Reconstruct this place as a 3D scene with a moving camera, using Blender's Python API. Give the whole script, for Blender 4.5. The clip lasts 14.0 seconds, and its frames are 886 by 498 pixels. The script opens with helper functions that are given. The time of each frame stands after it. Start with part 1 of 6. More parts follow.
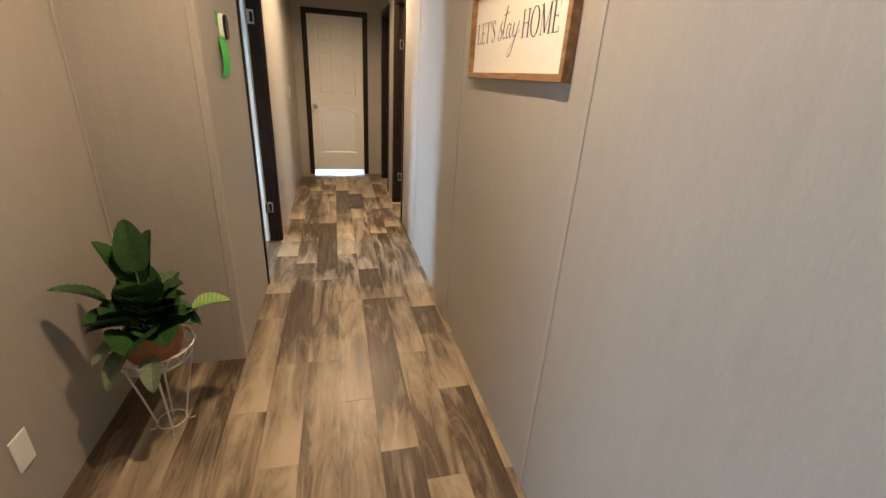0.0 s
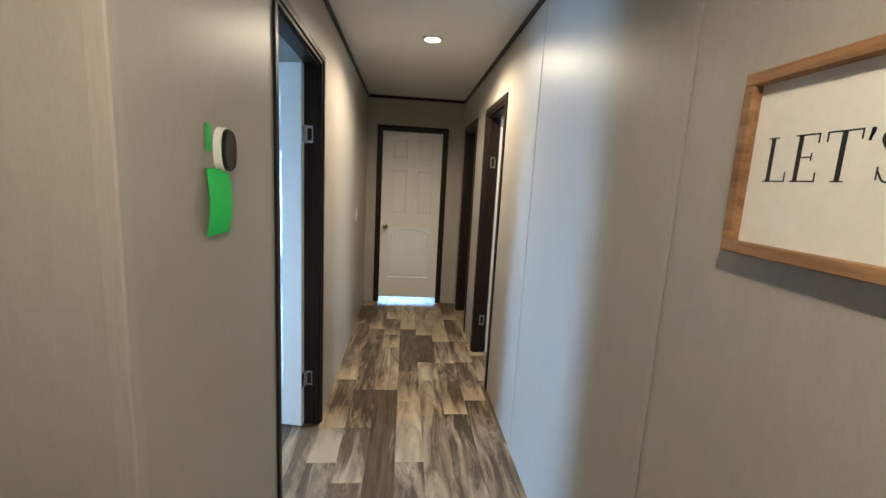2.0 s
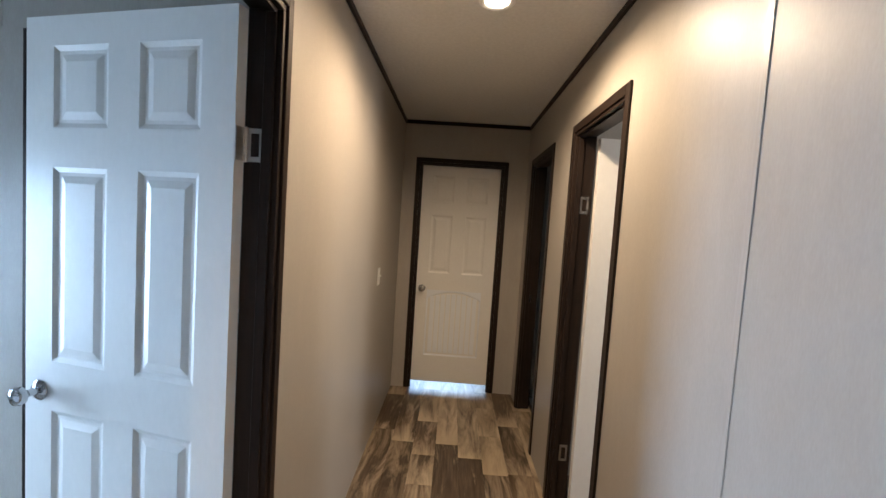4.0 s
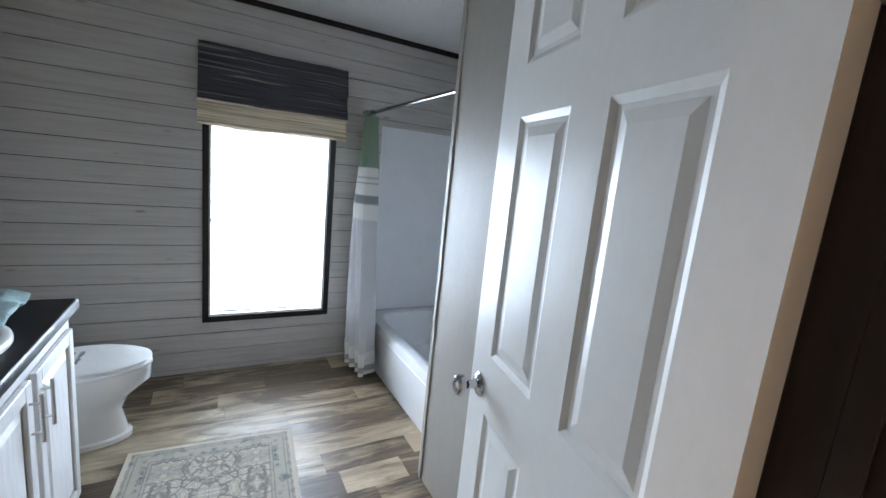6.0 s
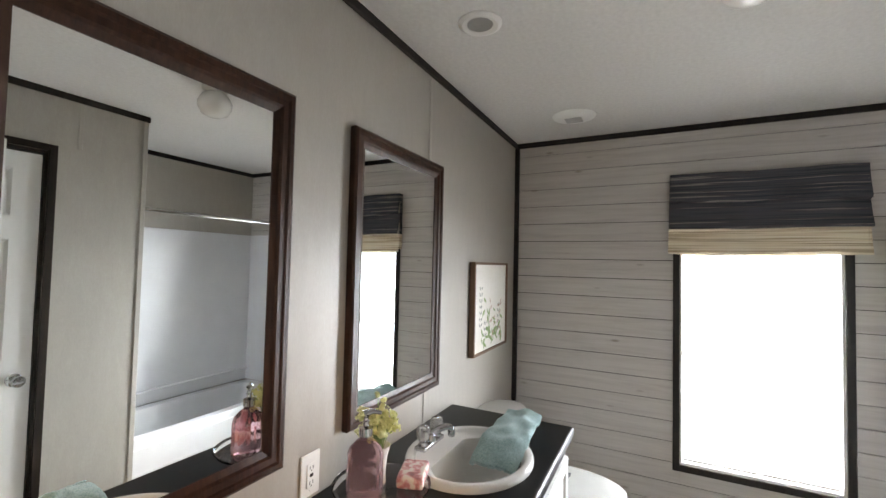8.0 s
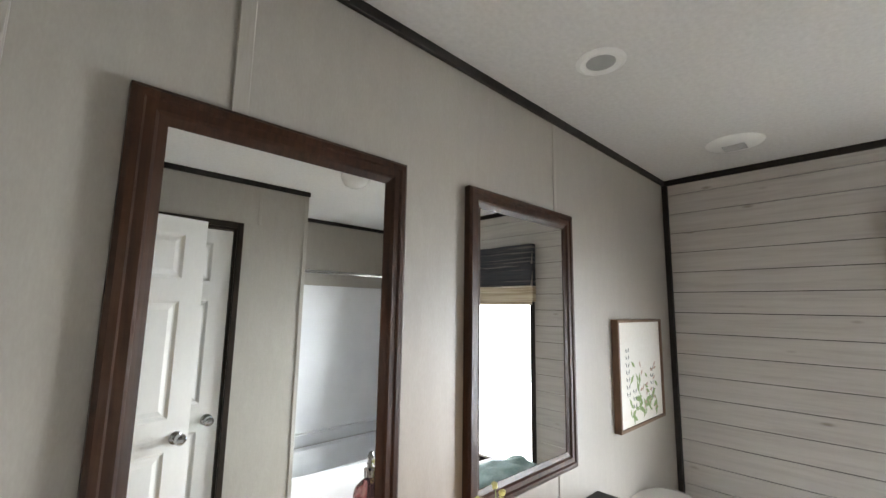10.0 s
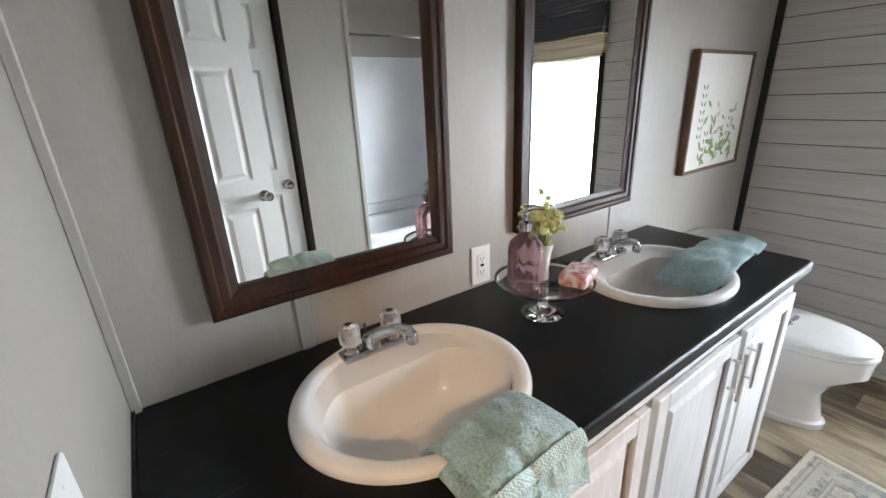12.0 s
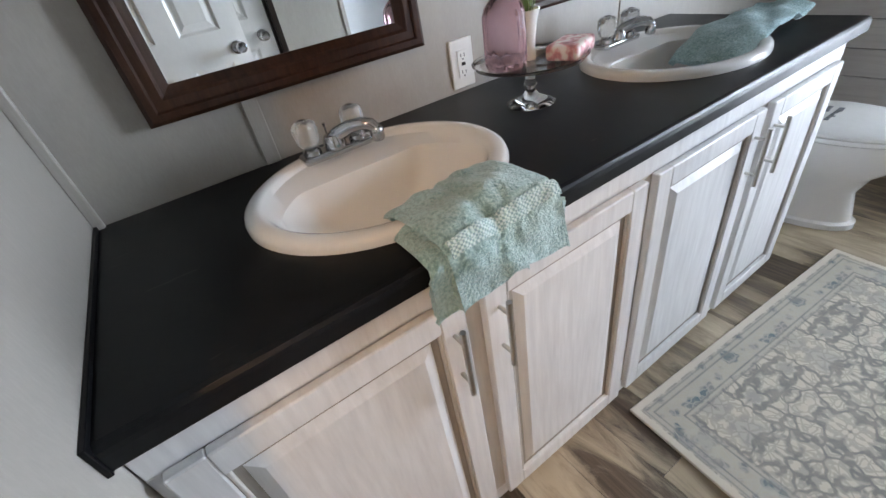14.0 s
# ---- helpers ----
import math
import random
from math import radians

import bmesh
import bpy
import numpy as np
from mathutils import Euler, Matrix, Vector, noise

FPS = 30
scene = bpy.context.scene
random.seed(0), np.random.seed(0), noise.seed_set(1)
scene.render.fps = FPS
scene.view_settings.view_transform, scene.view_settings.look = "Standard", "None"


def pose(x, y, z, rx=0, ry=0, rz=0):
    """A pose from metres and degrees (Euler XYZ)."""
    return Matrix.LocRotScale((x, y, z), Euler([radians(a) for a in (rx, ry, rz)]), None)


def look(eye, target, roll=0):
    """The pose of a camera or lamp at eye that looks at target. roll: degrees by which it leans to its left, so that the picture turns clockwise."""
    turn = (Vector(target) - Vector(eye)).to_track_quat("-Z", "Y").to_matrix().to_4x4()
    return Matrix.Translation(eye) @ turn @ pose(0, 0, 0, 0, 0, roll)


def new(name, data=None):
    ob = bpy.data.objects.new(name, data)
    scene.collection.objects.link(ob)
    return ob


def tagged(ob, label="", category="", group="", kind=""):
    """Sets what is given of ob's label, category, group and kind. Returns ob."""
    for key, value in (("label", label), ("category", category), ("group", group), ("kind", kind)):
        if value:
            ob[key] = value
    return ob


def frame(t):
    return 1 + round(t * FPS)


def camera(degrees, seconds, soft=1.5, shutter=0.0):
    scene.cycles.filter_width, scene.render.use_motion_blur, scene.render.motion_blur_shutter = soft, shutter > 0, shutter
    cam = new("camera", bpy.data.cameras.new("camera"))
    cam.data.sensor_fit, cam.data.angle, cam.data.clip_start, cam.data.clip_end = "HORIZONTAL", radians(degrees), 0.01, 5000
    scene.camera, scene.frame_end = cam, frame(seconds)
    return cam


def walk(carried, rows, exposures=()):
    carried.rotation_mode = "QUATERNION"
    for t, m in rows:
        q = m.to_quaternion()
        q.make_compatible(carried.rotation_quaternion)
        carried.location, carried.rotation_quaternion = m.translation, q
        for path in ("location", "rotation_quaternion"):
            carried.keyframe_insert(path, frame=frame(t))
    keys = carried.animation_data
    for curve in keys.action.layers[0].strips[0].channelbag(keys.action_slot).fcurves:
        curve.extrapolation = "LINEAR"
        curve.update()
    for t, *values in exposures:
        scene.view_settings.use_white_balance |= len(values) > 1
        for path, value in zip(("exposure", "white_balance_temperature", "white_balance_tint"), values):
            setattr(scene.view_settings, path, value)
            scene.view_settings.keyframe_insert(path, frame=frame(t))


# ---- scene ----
cam = camera(93.3, 14.0)
PATH = [
    (0, (0.487, -1.984, 1.367), (0.961, -0.196, 0.607), 3.5),
    (0.5, (0.492, -1.713, 1.402), (0.693, 0.174, 0.77), 3.0),
    (1, (0.452, -1.421, 1.43), (0.523, 0.512, 0.921), 4.3),
    (1.5, (0.394, -1.122, 1.472), (0.572, 0.831, 1.082), 4.3),
    (2, (0.462, -0.791, 1.471), (0.648, 1.174, 1.152), 3.1),
    (2.2, (0.474, -0.669, 1.488), (0.657, 1.302, 1.2), 3.3),
    (4.3, (0.492, 0.588, 1.505), (0.307, 2.576, 1.38), 4.1),
    (4.5, (0.474, 0.685, 1.504), (0.132, 2.651, 1.364), 3.7),
    (5, (0.413, 0.914, 1.494), (-0.621, 2.614, 1.295), 3.2),
    (5.5, (0.266, 1.0, 1.48), (-1.213, 2.317, 1.196), 5.0),
    (6, (0.089, 1.03, 1.443), (-1.628, 1.999, 1.105), 5.7),
    (6.5, (-0.009, 1.017, 1.422), (-1.904, 1.56, 1.083), 5.1),
    (7, (-0.04, 1.031, 1.448), (-2.015, 1.064, 1.134), 4.3),
    (7.5, (-0.037, 0.96, 1.483), (-1.98, 0.52, 1.313), 2.0),
    (8, (-0.072, 0.89, 1.525), (-1.852, -0.019, 1.597), 1.3),
    (8.2, (-0.088, 0.905, 1.541), (-1.75, -0.191, 1.733), 0.8),
    (10.3, (-0.196, 0.895, 1.584), (-1.539, -0.567, 1.826), 0.6),
    (10.5, (-0.197, 0.898, 1.571), (-1.534, -0.583, 1.711), 0.5),
    (11, (-0.192, 0.896, 1.53), (-1.467, -0.636, 1.372), 0.2),
    (11.5, (-0.205, 0.904, 1.472), (-1.39, -0.646, 1.036), -0.9),
    (12, (-0.221, 0.921, 1.4), (-1.294, -0.624, 0.72), -2.6),
    (12.5, (-0.224, 0.93, 1.318), (-1.18, -0.58, 0.422), -4.2),
    (13, (-0.244, 0.946, 1.231), (-1.102, -0.51, 0.161), -5.7),
    (13.5, (-0.266, 0.955, 1.165), (-1.065, -0.461, 0.001), -8.4),
    (14, (-0.299, 0.975, 1.175), (-1.08, -0.45, 0.01), -11.1),
]
walk(cam, [(t, look(eye, target, roll)) for t, eye, target, roll in PATH],
     [(0, 0.35, 6600, 11), (1.0, 0.36, 6150, 8), (1.5, 0.22, 5450, 2), (2.2, 0.10, 5350, 3), (4.5, -0.18, 6450, 14), (5.5, -0.24, 7050, 17), (6.5, -0.46, 8100, 19), (7.5, 0.04, 9000, 22),
      (8.2, 0.20, 9700, 23), (11, 0.32, 9250, 21), (12.5, -0.14, 8500, 22), (14, -0.30, 8100, 21)])

# world, sun, large lights
SUN_ELEV, SUN_AZ = radians(38), radians(250)
world = bpy.data.worlds.new("world")
scene.world = world
world.use_nodes = True
wn = world.node_tree
sky = wn.nodes.new("ShaderNodeTexSky")
sky.sky_type = "NISHITA"
sky.sun_disc = False
sky.sun_elevation, sky.sun_rotation = SUN_ELEV, SUN_AZ
wn.nodes["Background"].inputs["Strength"].default_value = 0.12
wn.links.new(sky.outputs[0], wn.nodes["Background"].inputs["Color"])


def lamp(name, kind, m, energy, color, **kw):
    d = bpy.data.lights.new(name, kind)
    d.energy, d.color = energy, color
    for k, v in kw.items():
        if k == "size":
            d.size = v
        elif k == "size_y":
            d.shape = "RECTANGLE"
            d.size_y = v
        elif k == "radius":
            d.shadow_soft_size = v
        elif k == "angle":
            d.angle = v
        elif k == "spot":
            d.spot_size, d.spot_blend = v, 0.6
        elif k == "spread":
            d.spread = v
    ob = new(name, d)
    ob.matrix_world = m
    return ob


sun_way = Vector((math.sin(SUN_AZ) * math.cos(SUN_ELEV), math.cos(SUN_AZ) * math.cos(SUN_ELEV), math.sin(SUN_ELEV)))
lamp("sun", "SUN", look(sun_way * 20, (0, 0, 0)), 3.0, (1, 0.95, 0.88), angle=radians(0.5))
DAY, WARM = (0.52, 0.74, 1.0), (1.0, 0.73, 0.46)
lamp("bath_daylight", "AREA", look((-3.06, 1.385, 1.0), (0, 1.385, 0.95)), 134, DAY, size=0.76, size_y=1.22, spread=radians(160))
lamp("living_daylight", "AREA", look((-3.92, -2.6, 1.2), (0, -1.9, 0.9)), 92, (0.42, 0.68, 1.0), size=1.9, size_y=2.0)
lamp("end_room_daylight", "AREA", look((0.4, 6.9, 1.3), (0.5, 4, 0.2)), 90, DAY, size=1.2, size_y=1.3)
lamp("side_room_daylight", "AREA", look((3.75, 2.0, 1.3), (1, 2.4, 1.0)), 40, (1, 0.95, 0.88), size=0.8, size_y=1.2)
# x, y, watts; the last is an unseen lamp added to warm the living room
HALL_LAMPS = [(0.596, 2.13, 128), (0.47, -0.85, 86), (-1.9, -3.4, 60)]
for lx, ly, watts in HALL_LAMPS:
    lamp("hall_lamp", "SPOT", look((lx, ly, 2.365), (lx, ly, 0)), watts, WARM, radius=0.05, spot=radians(165))


# materials
def nodes_of(name):
    m = bpy.data.materials.new(name)
    m.use_nodes = True
    nt = m.node_tree
    return m, nt, nt.nodes["Principled BSDF"]


def N(nt, kind, **inputs):
    n = nt.nodes.new(kind)
    for k, v in inputs.items():
        n.inputs[k.replace("_", " ")].default_value = v
    return n


def coords(nt, stretch, where="Position"):
    if where == "Position":
        src = nt.nodes.new("ShaderNodeNewGeometry").outputs["Position"]
    else:
        src = nt.nodes.new("ShaderNodeTexCoord").outputs["Object"]
    mp = nt.nodes.new("ShaderNodeMapping")
    mp.inputs["Scale"].default_value = stretch
    nt.links.new(src, mp.inputs[0])
    return mp.outputs[0]


def ramp(nt, src, stops):
    r = nt.nodes.new("ShaderNodeValToRGB")
    e = r.color_ramp.elements
    while len(e) < len(stops):
        e.new(0.5)
    for el, (p, c) in zip(e, stops):
        el.position, el.color = p, (*c, 1)
    nt.links.new(src, r.inputs[0])
    return r.outputs[0]


def mixc(nt, fac, a, b, mode="MIX"):
    m = nt.nodes.new("ShaderNodeMix")
    m.data_type, m.blend_type = "RGBA", mode
    for sock, v in ((m.inputs[0], fac), (m.inputs[6], a), (m.inputs[7], b)):
        if isinstance(v, (int, float)):
            sock.default_value = v
        elif isinstance(v, tuple):
            sock.default_value = (*v, 1)
        else:
            nt.links.new(v, sock)
    return m.outputs[2]


def bump(nt, bsdf, src, strength, dist=0.002):
    b = N(nt, "ShaderNodeBump", Strength=strength, Distance=dist)
    nt.links.new(src, b.inputs["Height"])
    nt.links.new(b.outputs[0], bsdf.inputs["Normal"])


def grained(name, a, b, rough=0.5, stretch=(20, 20, 20), coarse=1.5, bumps=0.2, metal=0.0, where="Position", dist=0.002, coat=0.0, sheen=0.0):
    """A surface with fine grain and slow patches between the colours a and b."""
    m, nt, p = nodes_of(name)
    fine = N(nt, "ShaderNodeTexNoise", Scale=1.0, Detail=5.0, Roughness=0.6)
    nt.links.new(coords(nt, stretch, where), fine.inputs["Vector"])
    slow = N(nt, "ShaderNodeTexNoise", Scale=coarse, Detail=2.0)
    nt.links.new(coords(nt, (1, 1, 1), where), slow.inputs["Vector"])
    f = mixc(nt, 0.35, fine.outputs["Fac"], slow.outputs["Fac"])
    nt.links.new(ramp(nt, f, [(0.32, a), (0.68, b)]), p.inputs["Base Color"])
    rr = N(nt, "ShaderNodeMapRange")
    rr.inputs["To Min"].default_value, rr.inputs["To Max"].default_value = rough * 0.85, min(1, rough * 1.15)
    nt.links.new(slow.outputs["Fac"], rr.inputs["Value"])
    nt.links.new(rr.outputs[0], p.inputs["Roughness"])
    p.inputs["Metallic"].default_value = metal
    p.inputs["Coat Weight"].default_value = coat
    p.inputs["Sheen Weight"].default_value = sheen
    if bumps:
        bump(nt, p, fine.outputs["Fac"], bumps, dist)
    return m


def glass(name, tint=(1, 1, 1), rough=0.0, ior=1.45):
    m, nt, p = nodes_of(name)
    p.inputs["Base Color"].default_value = (*tint, 1)
    p.inputs["Transmission Weight"].default_value = 1
    p.inputs["Roughness"].default_value = rough
    p.inputs["IOR"].default_value = ior
    return m


def glow(name, color, strength):
    m, nt, p = nodes_of(name)
    p.inputs["Base Color"].default_value = (*color, 1)
    p.inputs["Emission Color"].default_value = (*color, 1)
    p.inputs["Emission Strength"].default_value = strength
    return m


def wall_material():
    """Vinyl-covered wallboard: a fine print, pale upright streaks a hand long, and slow clouds."""
    m, nt, p = nodes_of("greige_panel")
    fine = N(nt, "ShaderNodeTexNoise", Scale=1.0, Detail=4.0, Roughness=0.6)
    nt.links.new(coords(nt, (230, 230, 60)), fine.inputs["Vector"])
    streak = N(nt, "ShaderNodeTexNoise", Scale=1.0, Detail=5.0, Roughness=0.65, Distortion=0.6)
    nt.links.new(coords(nt, (26, 26, 6.5)), streak.inputs["Vector"])
    slow = N(nt, "ShaderNodeTexNoise", Scale=1.6, Detail=2.0)
    nt.links.new(coords(nt, (1, 1, 1)), slow.inputs["Vector"])
    f = mixc(nt, 0.30, mixc(nt, 0.5, fine.outputs["Fac"], streak.outputs["Fac"]), slow.outputs["Fac"])
    nt.links.new(ramp(nt, f, [(0.34, (0.345, 0.320, 0.283)), (0.50, (0.378, 0.350, 0.311)), (0.66, (0.415, 0.387, 0.346))]), p.inputs["Base Color"])
    rr = N(nt, "ShaderNodeMapRange")
    rr.inputs["To Min"].default_value, rr.inputs["To Max"].default_value = 0.34, 0.50
    nt.links.new(streak.outputs["Fac"], rr.inputs["Value"])
    nt.links.new(rr.outputs[0], p.inputs["Roughness"])
    bump(nt, p, fine.outputs["Fac"], 0.06, 0.0005)
    return m


WALL = wall_material()
CEIL = grained("ceiling_board", (0.62, 0.61, 0.59), (0.74, 0.73, 0.71), 0.8, (60, 60, 60), 1.0, 0.12)
DARK = grained("espresso_trim", (0.010, 0.007, 0.006), (0.028, 0.017, 0.012), 0.42, (60, 60, 6), 2, 0.15)
BLACKTRIM = grained("black_brown_trim", (0.012, 0.010, 0.009), (0.028, 0.022, 0.020), 0.5, (60, 60, 6), 2, 0.1)
MIRRORWOOD = grained("mirror_wood", (0.016, 0.005, 0.003), (0.055, 0.020, 0.009), 0.42, (90, 90, 7), 3, 0.35, coat=0.0)
DOORWHITE = grained("door_paint", (0.75, 0.74, 0.71), (0.79, 0.78, 0.75), 0.32, (60, 60, 30), 1.2, 0.02, dist=0.0005)
PORCELAIN = grained("porcelain", (0.80, 0.79, 0.77), (0.84, 0.83, 0.81), 0.09, (5, 5, 5), 1, 0.0, coat=0.5)
ACRYLIC = grained("tub_acrylic", (0.70, 0.71, 0.73), (0.78, 0.79, 0.80), 0.30, (5, 5, 5), 1, 0.0)
CHROME = grained("chrome", (0.50, 0.50, 0.51), (0.60, 0.60, 0.61), 0.12, (30, 30, 30), 2, 0.0, metal=1)
NICKEL = grained("brushed_nickel", (0.50, 0.48, 0.46), (0.62, 0.60, 0.57), 0.28, (30, 30, 200), 2, 0.05, metal=1)
PLASTIC = grained("white_plastic", (0.78, 0.78, 0.76), (0.84, 0.84, 0.82), 0.3, (20, 20, 20), 2, 0.0)
CABWOOD = grained("whitewashed_cabinet", (0.56, 0.55, 0.545), (0.75, 0.745, 0.74), 0.40, (60, 60, 6), 2, 0.2)
# grey-browns for the vanity's stiles, beads and grooves
CABGREY = grained("grey_stile", (0.40, 0.36, 0.32), (0.58, 0.54, 0.50), 0.45, (50, 50, 5), 2, 0.15)
CABGROOVE = grained("cabinet_recess", (0.19, 0.165, 0.145), (0.38, 0.34, 0.30), 0.5, (70, 70, 7), 2, 0.2)
OAK = grained("sign_frame_oak", (0.16, 0.075, 0.028), (0.42, 0.24, 0.11), 0.55, (60, 7, 60), 3, 0.35)
CANVAS = grained("sign_board", (0.76, 0.73, 0.67), (0.82, 0.80, 0.75), 0.6, (50, 50, 50), 1, 0.05)
INK = grained("black_ink", (0.012, 0.012, 0.012), (0.02, 0.02, 0.02), 0.6, (50, 50, 50), 1, 0.0)
BRASS = grained("aged_brass", (0.55, 0.42, 0.22), (0.70, 0.55, 0.30), 0.3, (40, 40, 40), 2, 0.0, metal=1)
TERRACOTTA = grained("terracotta", (0.26, 0.10, 0.05), (0.42, 0.19, 0.10), 0.75, (30, 30, 30), 5, 0.25)
SOIL = grained("potting_soil", (0.02, 0.014, 0.01), (0.07, 0.05, 0.035), 0.95, (80, 80, 80), 5, 1.0, dist=0.01)
WIRE = grained("white_wire", (0.62, 0.58, 0.50), (0.75, 0.72, 0.65), 0.45, (60, 60, 60), 5, 0.1)
LEAF = grained("leaf", (0.014, 0.045, 0.012), (0.045, 0.115, 0.028), 0.33, (60, 60, 60), 8, 0.3, coat=0.15)
LEAFPALE = grained("leaf_young", (0.14, 0.28, 0.05), (0.26, 0.42, 0.09), 0.4, (60, 60, 60), 8, 0.2)
LEAFDUSTY = grained("leaf_dusty", (0.08, 0.11, 0.06), (0.20, 0.22, 0.13), 0.6, (60, 60, 60), 8, 0.2)
GREENTAPE = grained("green_tag", (0.03, 0.55, 0.06), (0.05, 0.66, 0.10), 0.55, (20, 20, 20), 4, 0.05)
BLACKGLASS = grained("black_glass", (0.006, 0.006, 0.008), (0.01, 0.01, 0.012), 0.08, (20, 20, 20), 2, 0.0)
CLEAR = glass("clear_glass")
PINKGLASS = glass("pink_glass", (0.88, 0.58, 0.66), 0.06, 1.3)
PINKGLASS.node_tree.nodes["Principled BSDF"].inputs["Transmission Weight"].default_value = 0.92
ACRYLIC_CLEAR = glass("clear_acrylic", (0.97, 0.98, 0.98), 0.05, 1.30)
ACRYLIC_CLEAR.node_tree.nodes["Principled BSDF"].inputs["Transmission Weight"].default_value = 0.78
FROST = grained("frosted_globe", (0.78, 0.76, 0.72), (0.84, 0.82, 0.79), 0.25, (10, 10, 10), 2, 0.0)
for m_ in (DARK, BLACKTRIM, MIRRORWOOD):
    m_.node_tree.nodes["Principled BSDF"].inputs["Specular IOR Level"].default_value = 0.25
SEAM = grained("panel_batten", (0.36, 0.33, 0.29), (0.44, 0.41, 0.37), 0.34, (170, 170, 14), 1.3, 0.05)
BULB = glow("bulb_lens", (1.0, 0.82, 0.58), 14.0)


def mirror_material():
    m, nt, p = nodes_of("mirror_silver")
    p.inputs["Base Color"].default_value = (0.88, 0.90, 0.89, 1)
    p.inputs["Metallic"].default_value, p.inputs["Roughness"].default_value = 1.0, 0.006
    return m


MIRROR = mirror_material()


def plank_material():
    """Distressed, whitewashed vinyl planks, a tone of its own for each plank."""
    m, nt, p = nodes_of("vinyl_plank")
    info = nt.nodes.new("ShaderNodeObjectInfo")
    pos = nt.nodes.new("ShaderNodeNewGeometry").outputs["Position"]
    off = nt.nodes.new("ShaderNodeVectorMath")
    off.operation = "SCALE"
    off.inputs[0].default_value = (31.0, 17.0, 5.0)
    nt.links.new(info.outputs["Random"], off.inputs["Scale"])
    add = nt.nodes.new("ShaderNodeVectorMath")
    nt.links.new(pos, add.inputs[0])
    nt.links.new(off.outputs[0], add.inputs[1])

    def noise_at(sx, sy, detail, rough, dist=0.0):
        mp = nt.nodes.new("ShaderNodeMapping")
        mp.inputs["Scale"].default_value = (sx, sy, 1)
        nt.links.new(add.outputs[0], mp.inputs[0])
        n = N(nt, "ShaderNodeTexNoise", Scale=1.0, Detail=detail, Roughness=rough, Distortion=dist)
        nt.links.new(mp.outputs[0], n.inputs["Vector"])
        return n.outputs["Fac"]

    wear, grain, slow = noise_at(12, 2.0, 9, 0.68, 0.9), noise_at(70, 4.0, 6, 0.65), noise_at(4, 1.2, 2, 0.5)
    tone = ramp(nt, info.outputs["Random"], [(0.0, (0.045, 0.029, 0.019)), (0.25, (0.105, 0.068, 0.042)), (0.45, (0.060, 0.042, 0.030)),
                                             (0.62, (0.15, 0.103, 0.064)), (0.8, (0.085, 0.064, 0.047)), (1.0, (0.21, 0.155, 0.102))])
    dark = mixc(nt, 0.38, tone, ramp(nt, grain, [(0.38, (0.030, 0.019, 0.012)), (0.64, (0.20, 0.140, 0.090))]))
    amount = nt.nodes.new("ShaderNodeMath")
    amount.operation = "MULTIPLY_ADD"
    nt.links.new(info.outputs["Random"], amount.inputs[0])
    amount.inputs[1].default_value = 0.27
    nt.links.new(wear, amount.inputs[2])
    sep = nt.nodes.new("ShaderNodeSeparateXYZ")
    nt.links.new(nt.nodes.new("ShaderNodeTexCoord").outputs["Object"], sep.inputs[0])
    near = N(nt, "ShaderNodeMapRange")
    near.inputs["From Max"].default_value, near.inputs["To Min"].default_value, near.inputs["To Max"].default_value = 0.26, 0.30, 0.0
    nt.links.new(sep.outputs[1], near.inputs["Value"])
    pick = nt.nodes.new("ShaderNodeMath")
    pick.operation = "MULTIPLY"
    pick.inputs[1].default_value = 7.31
    nt.links.new(info.outputs["Random"], pick.inputs[0])
    fr = nt.nodes.new("ShaderNodeMath")
    fr.operation = "FRACT"
    nt.links.new(pick.outputs[0], fr.inputs[0])
    ends = nt.nodes.new("ShaderNodeMath")
    ends.operation = "MULTIPLY_ADD"
    nt.links.new(near.outputs[0], ends.inputs[0])
    nt.links.new(fr.outputs[0], ends.inputs[1])
    nt.links.new(amount.outputs[0], ends.inputs[2])
    mask = ramp(nt, ends.outputs[0], [(0.57, (0, 0, 0)), (0.67, (0.42, 0.42, 0.42)), (0.84, (1, 1, 1))])
    pale = ramp(nt, slow, [(0.3, (0.34, 0.262, 0.172)), (0.7, (0.52, 0.42, 0.30))])
    col = mixc(nt, mask, dark, pale)
    nt.links.new(col, p.inputs["Base Color"])
    rr = N(nt, "ShaderNodeMapRange")
    rr.inputs["To Min"].default_value, rr.inputs["To Max"].default_value = 0.30, 0.48
    nt.links.new(wear, rr.inputs["Value"])
    nt.links.new(rr.outputs[0], p.inputs["Roughness"])
    bump(nt, p, grain, 0.12, 0.001)
    return m


PLANK = plank_material()


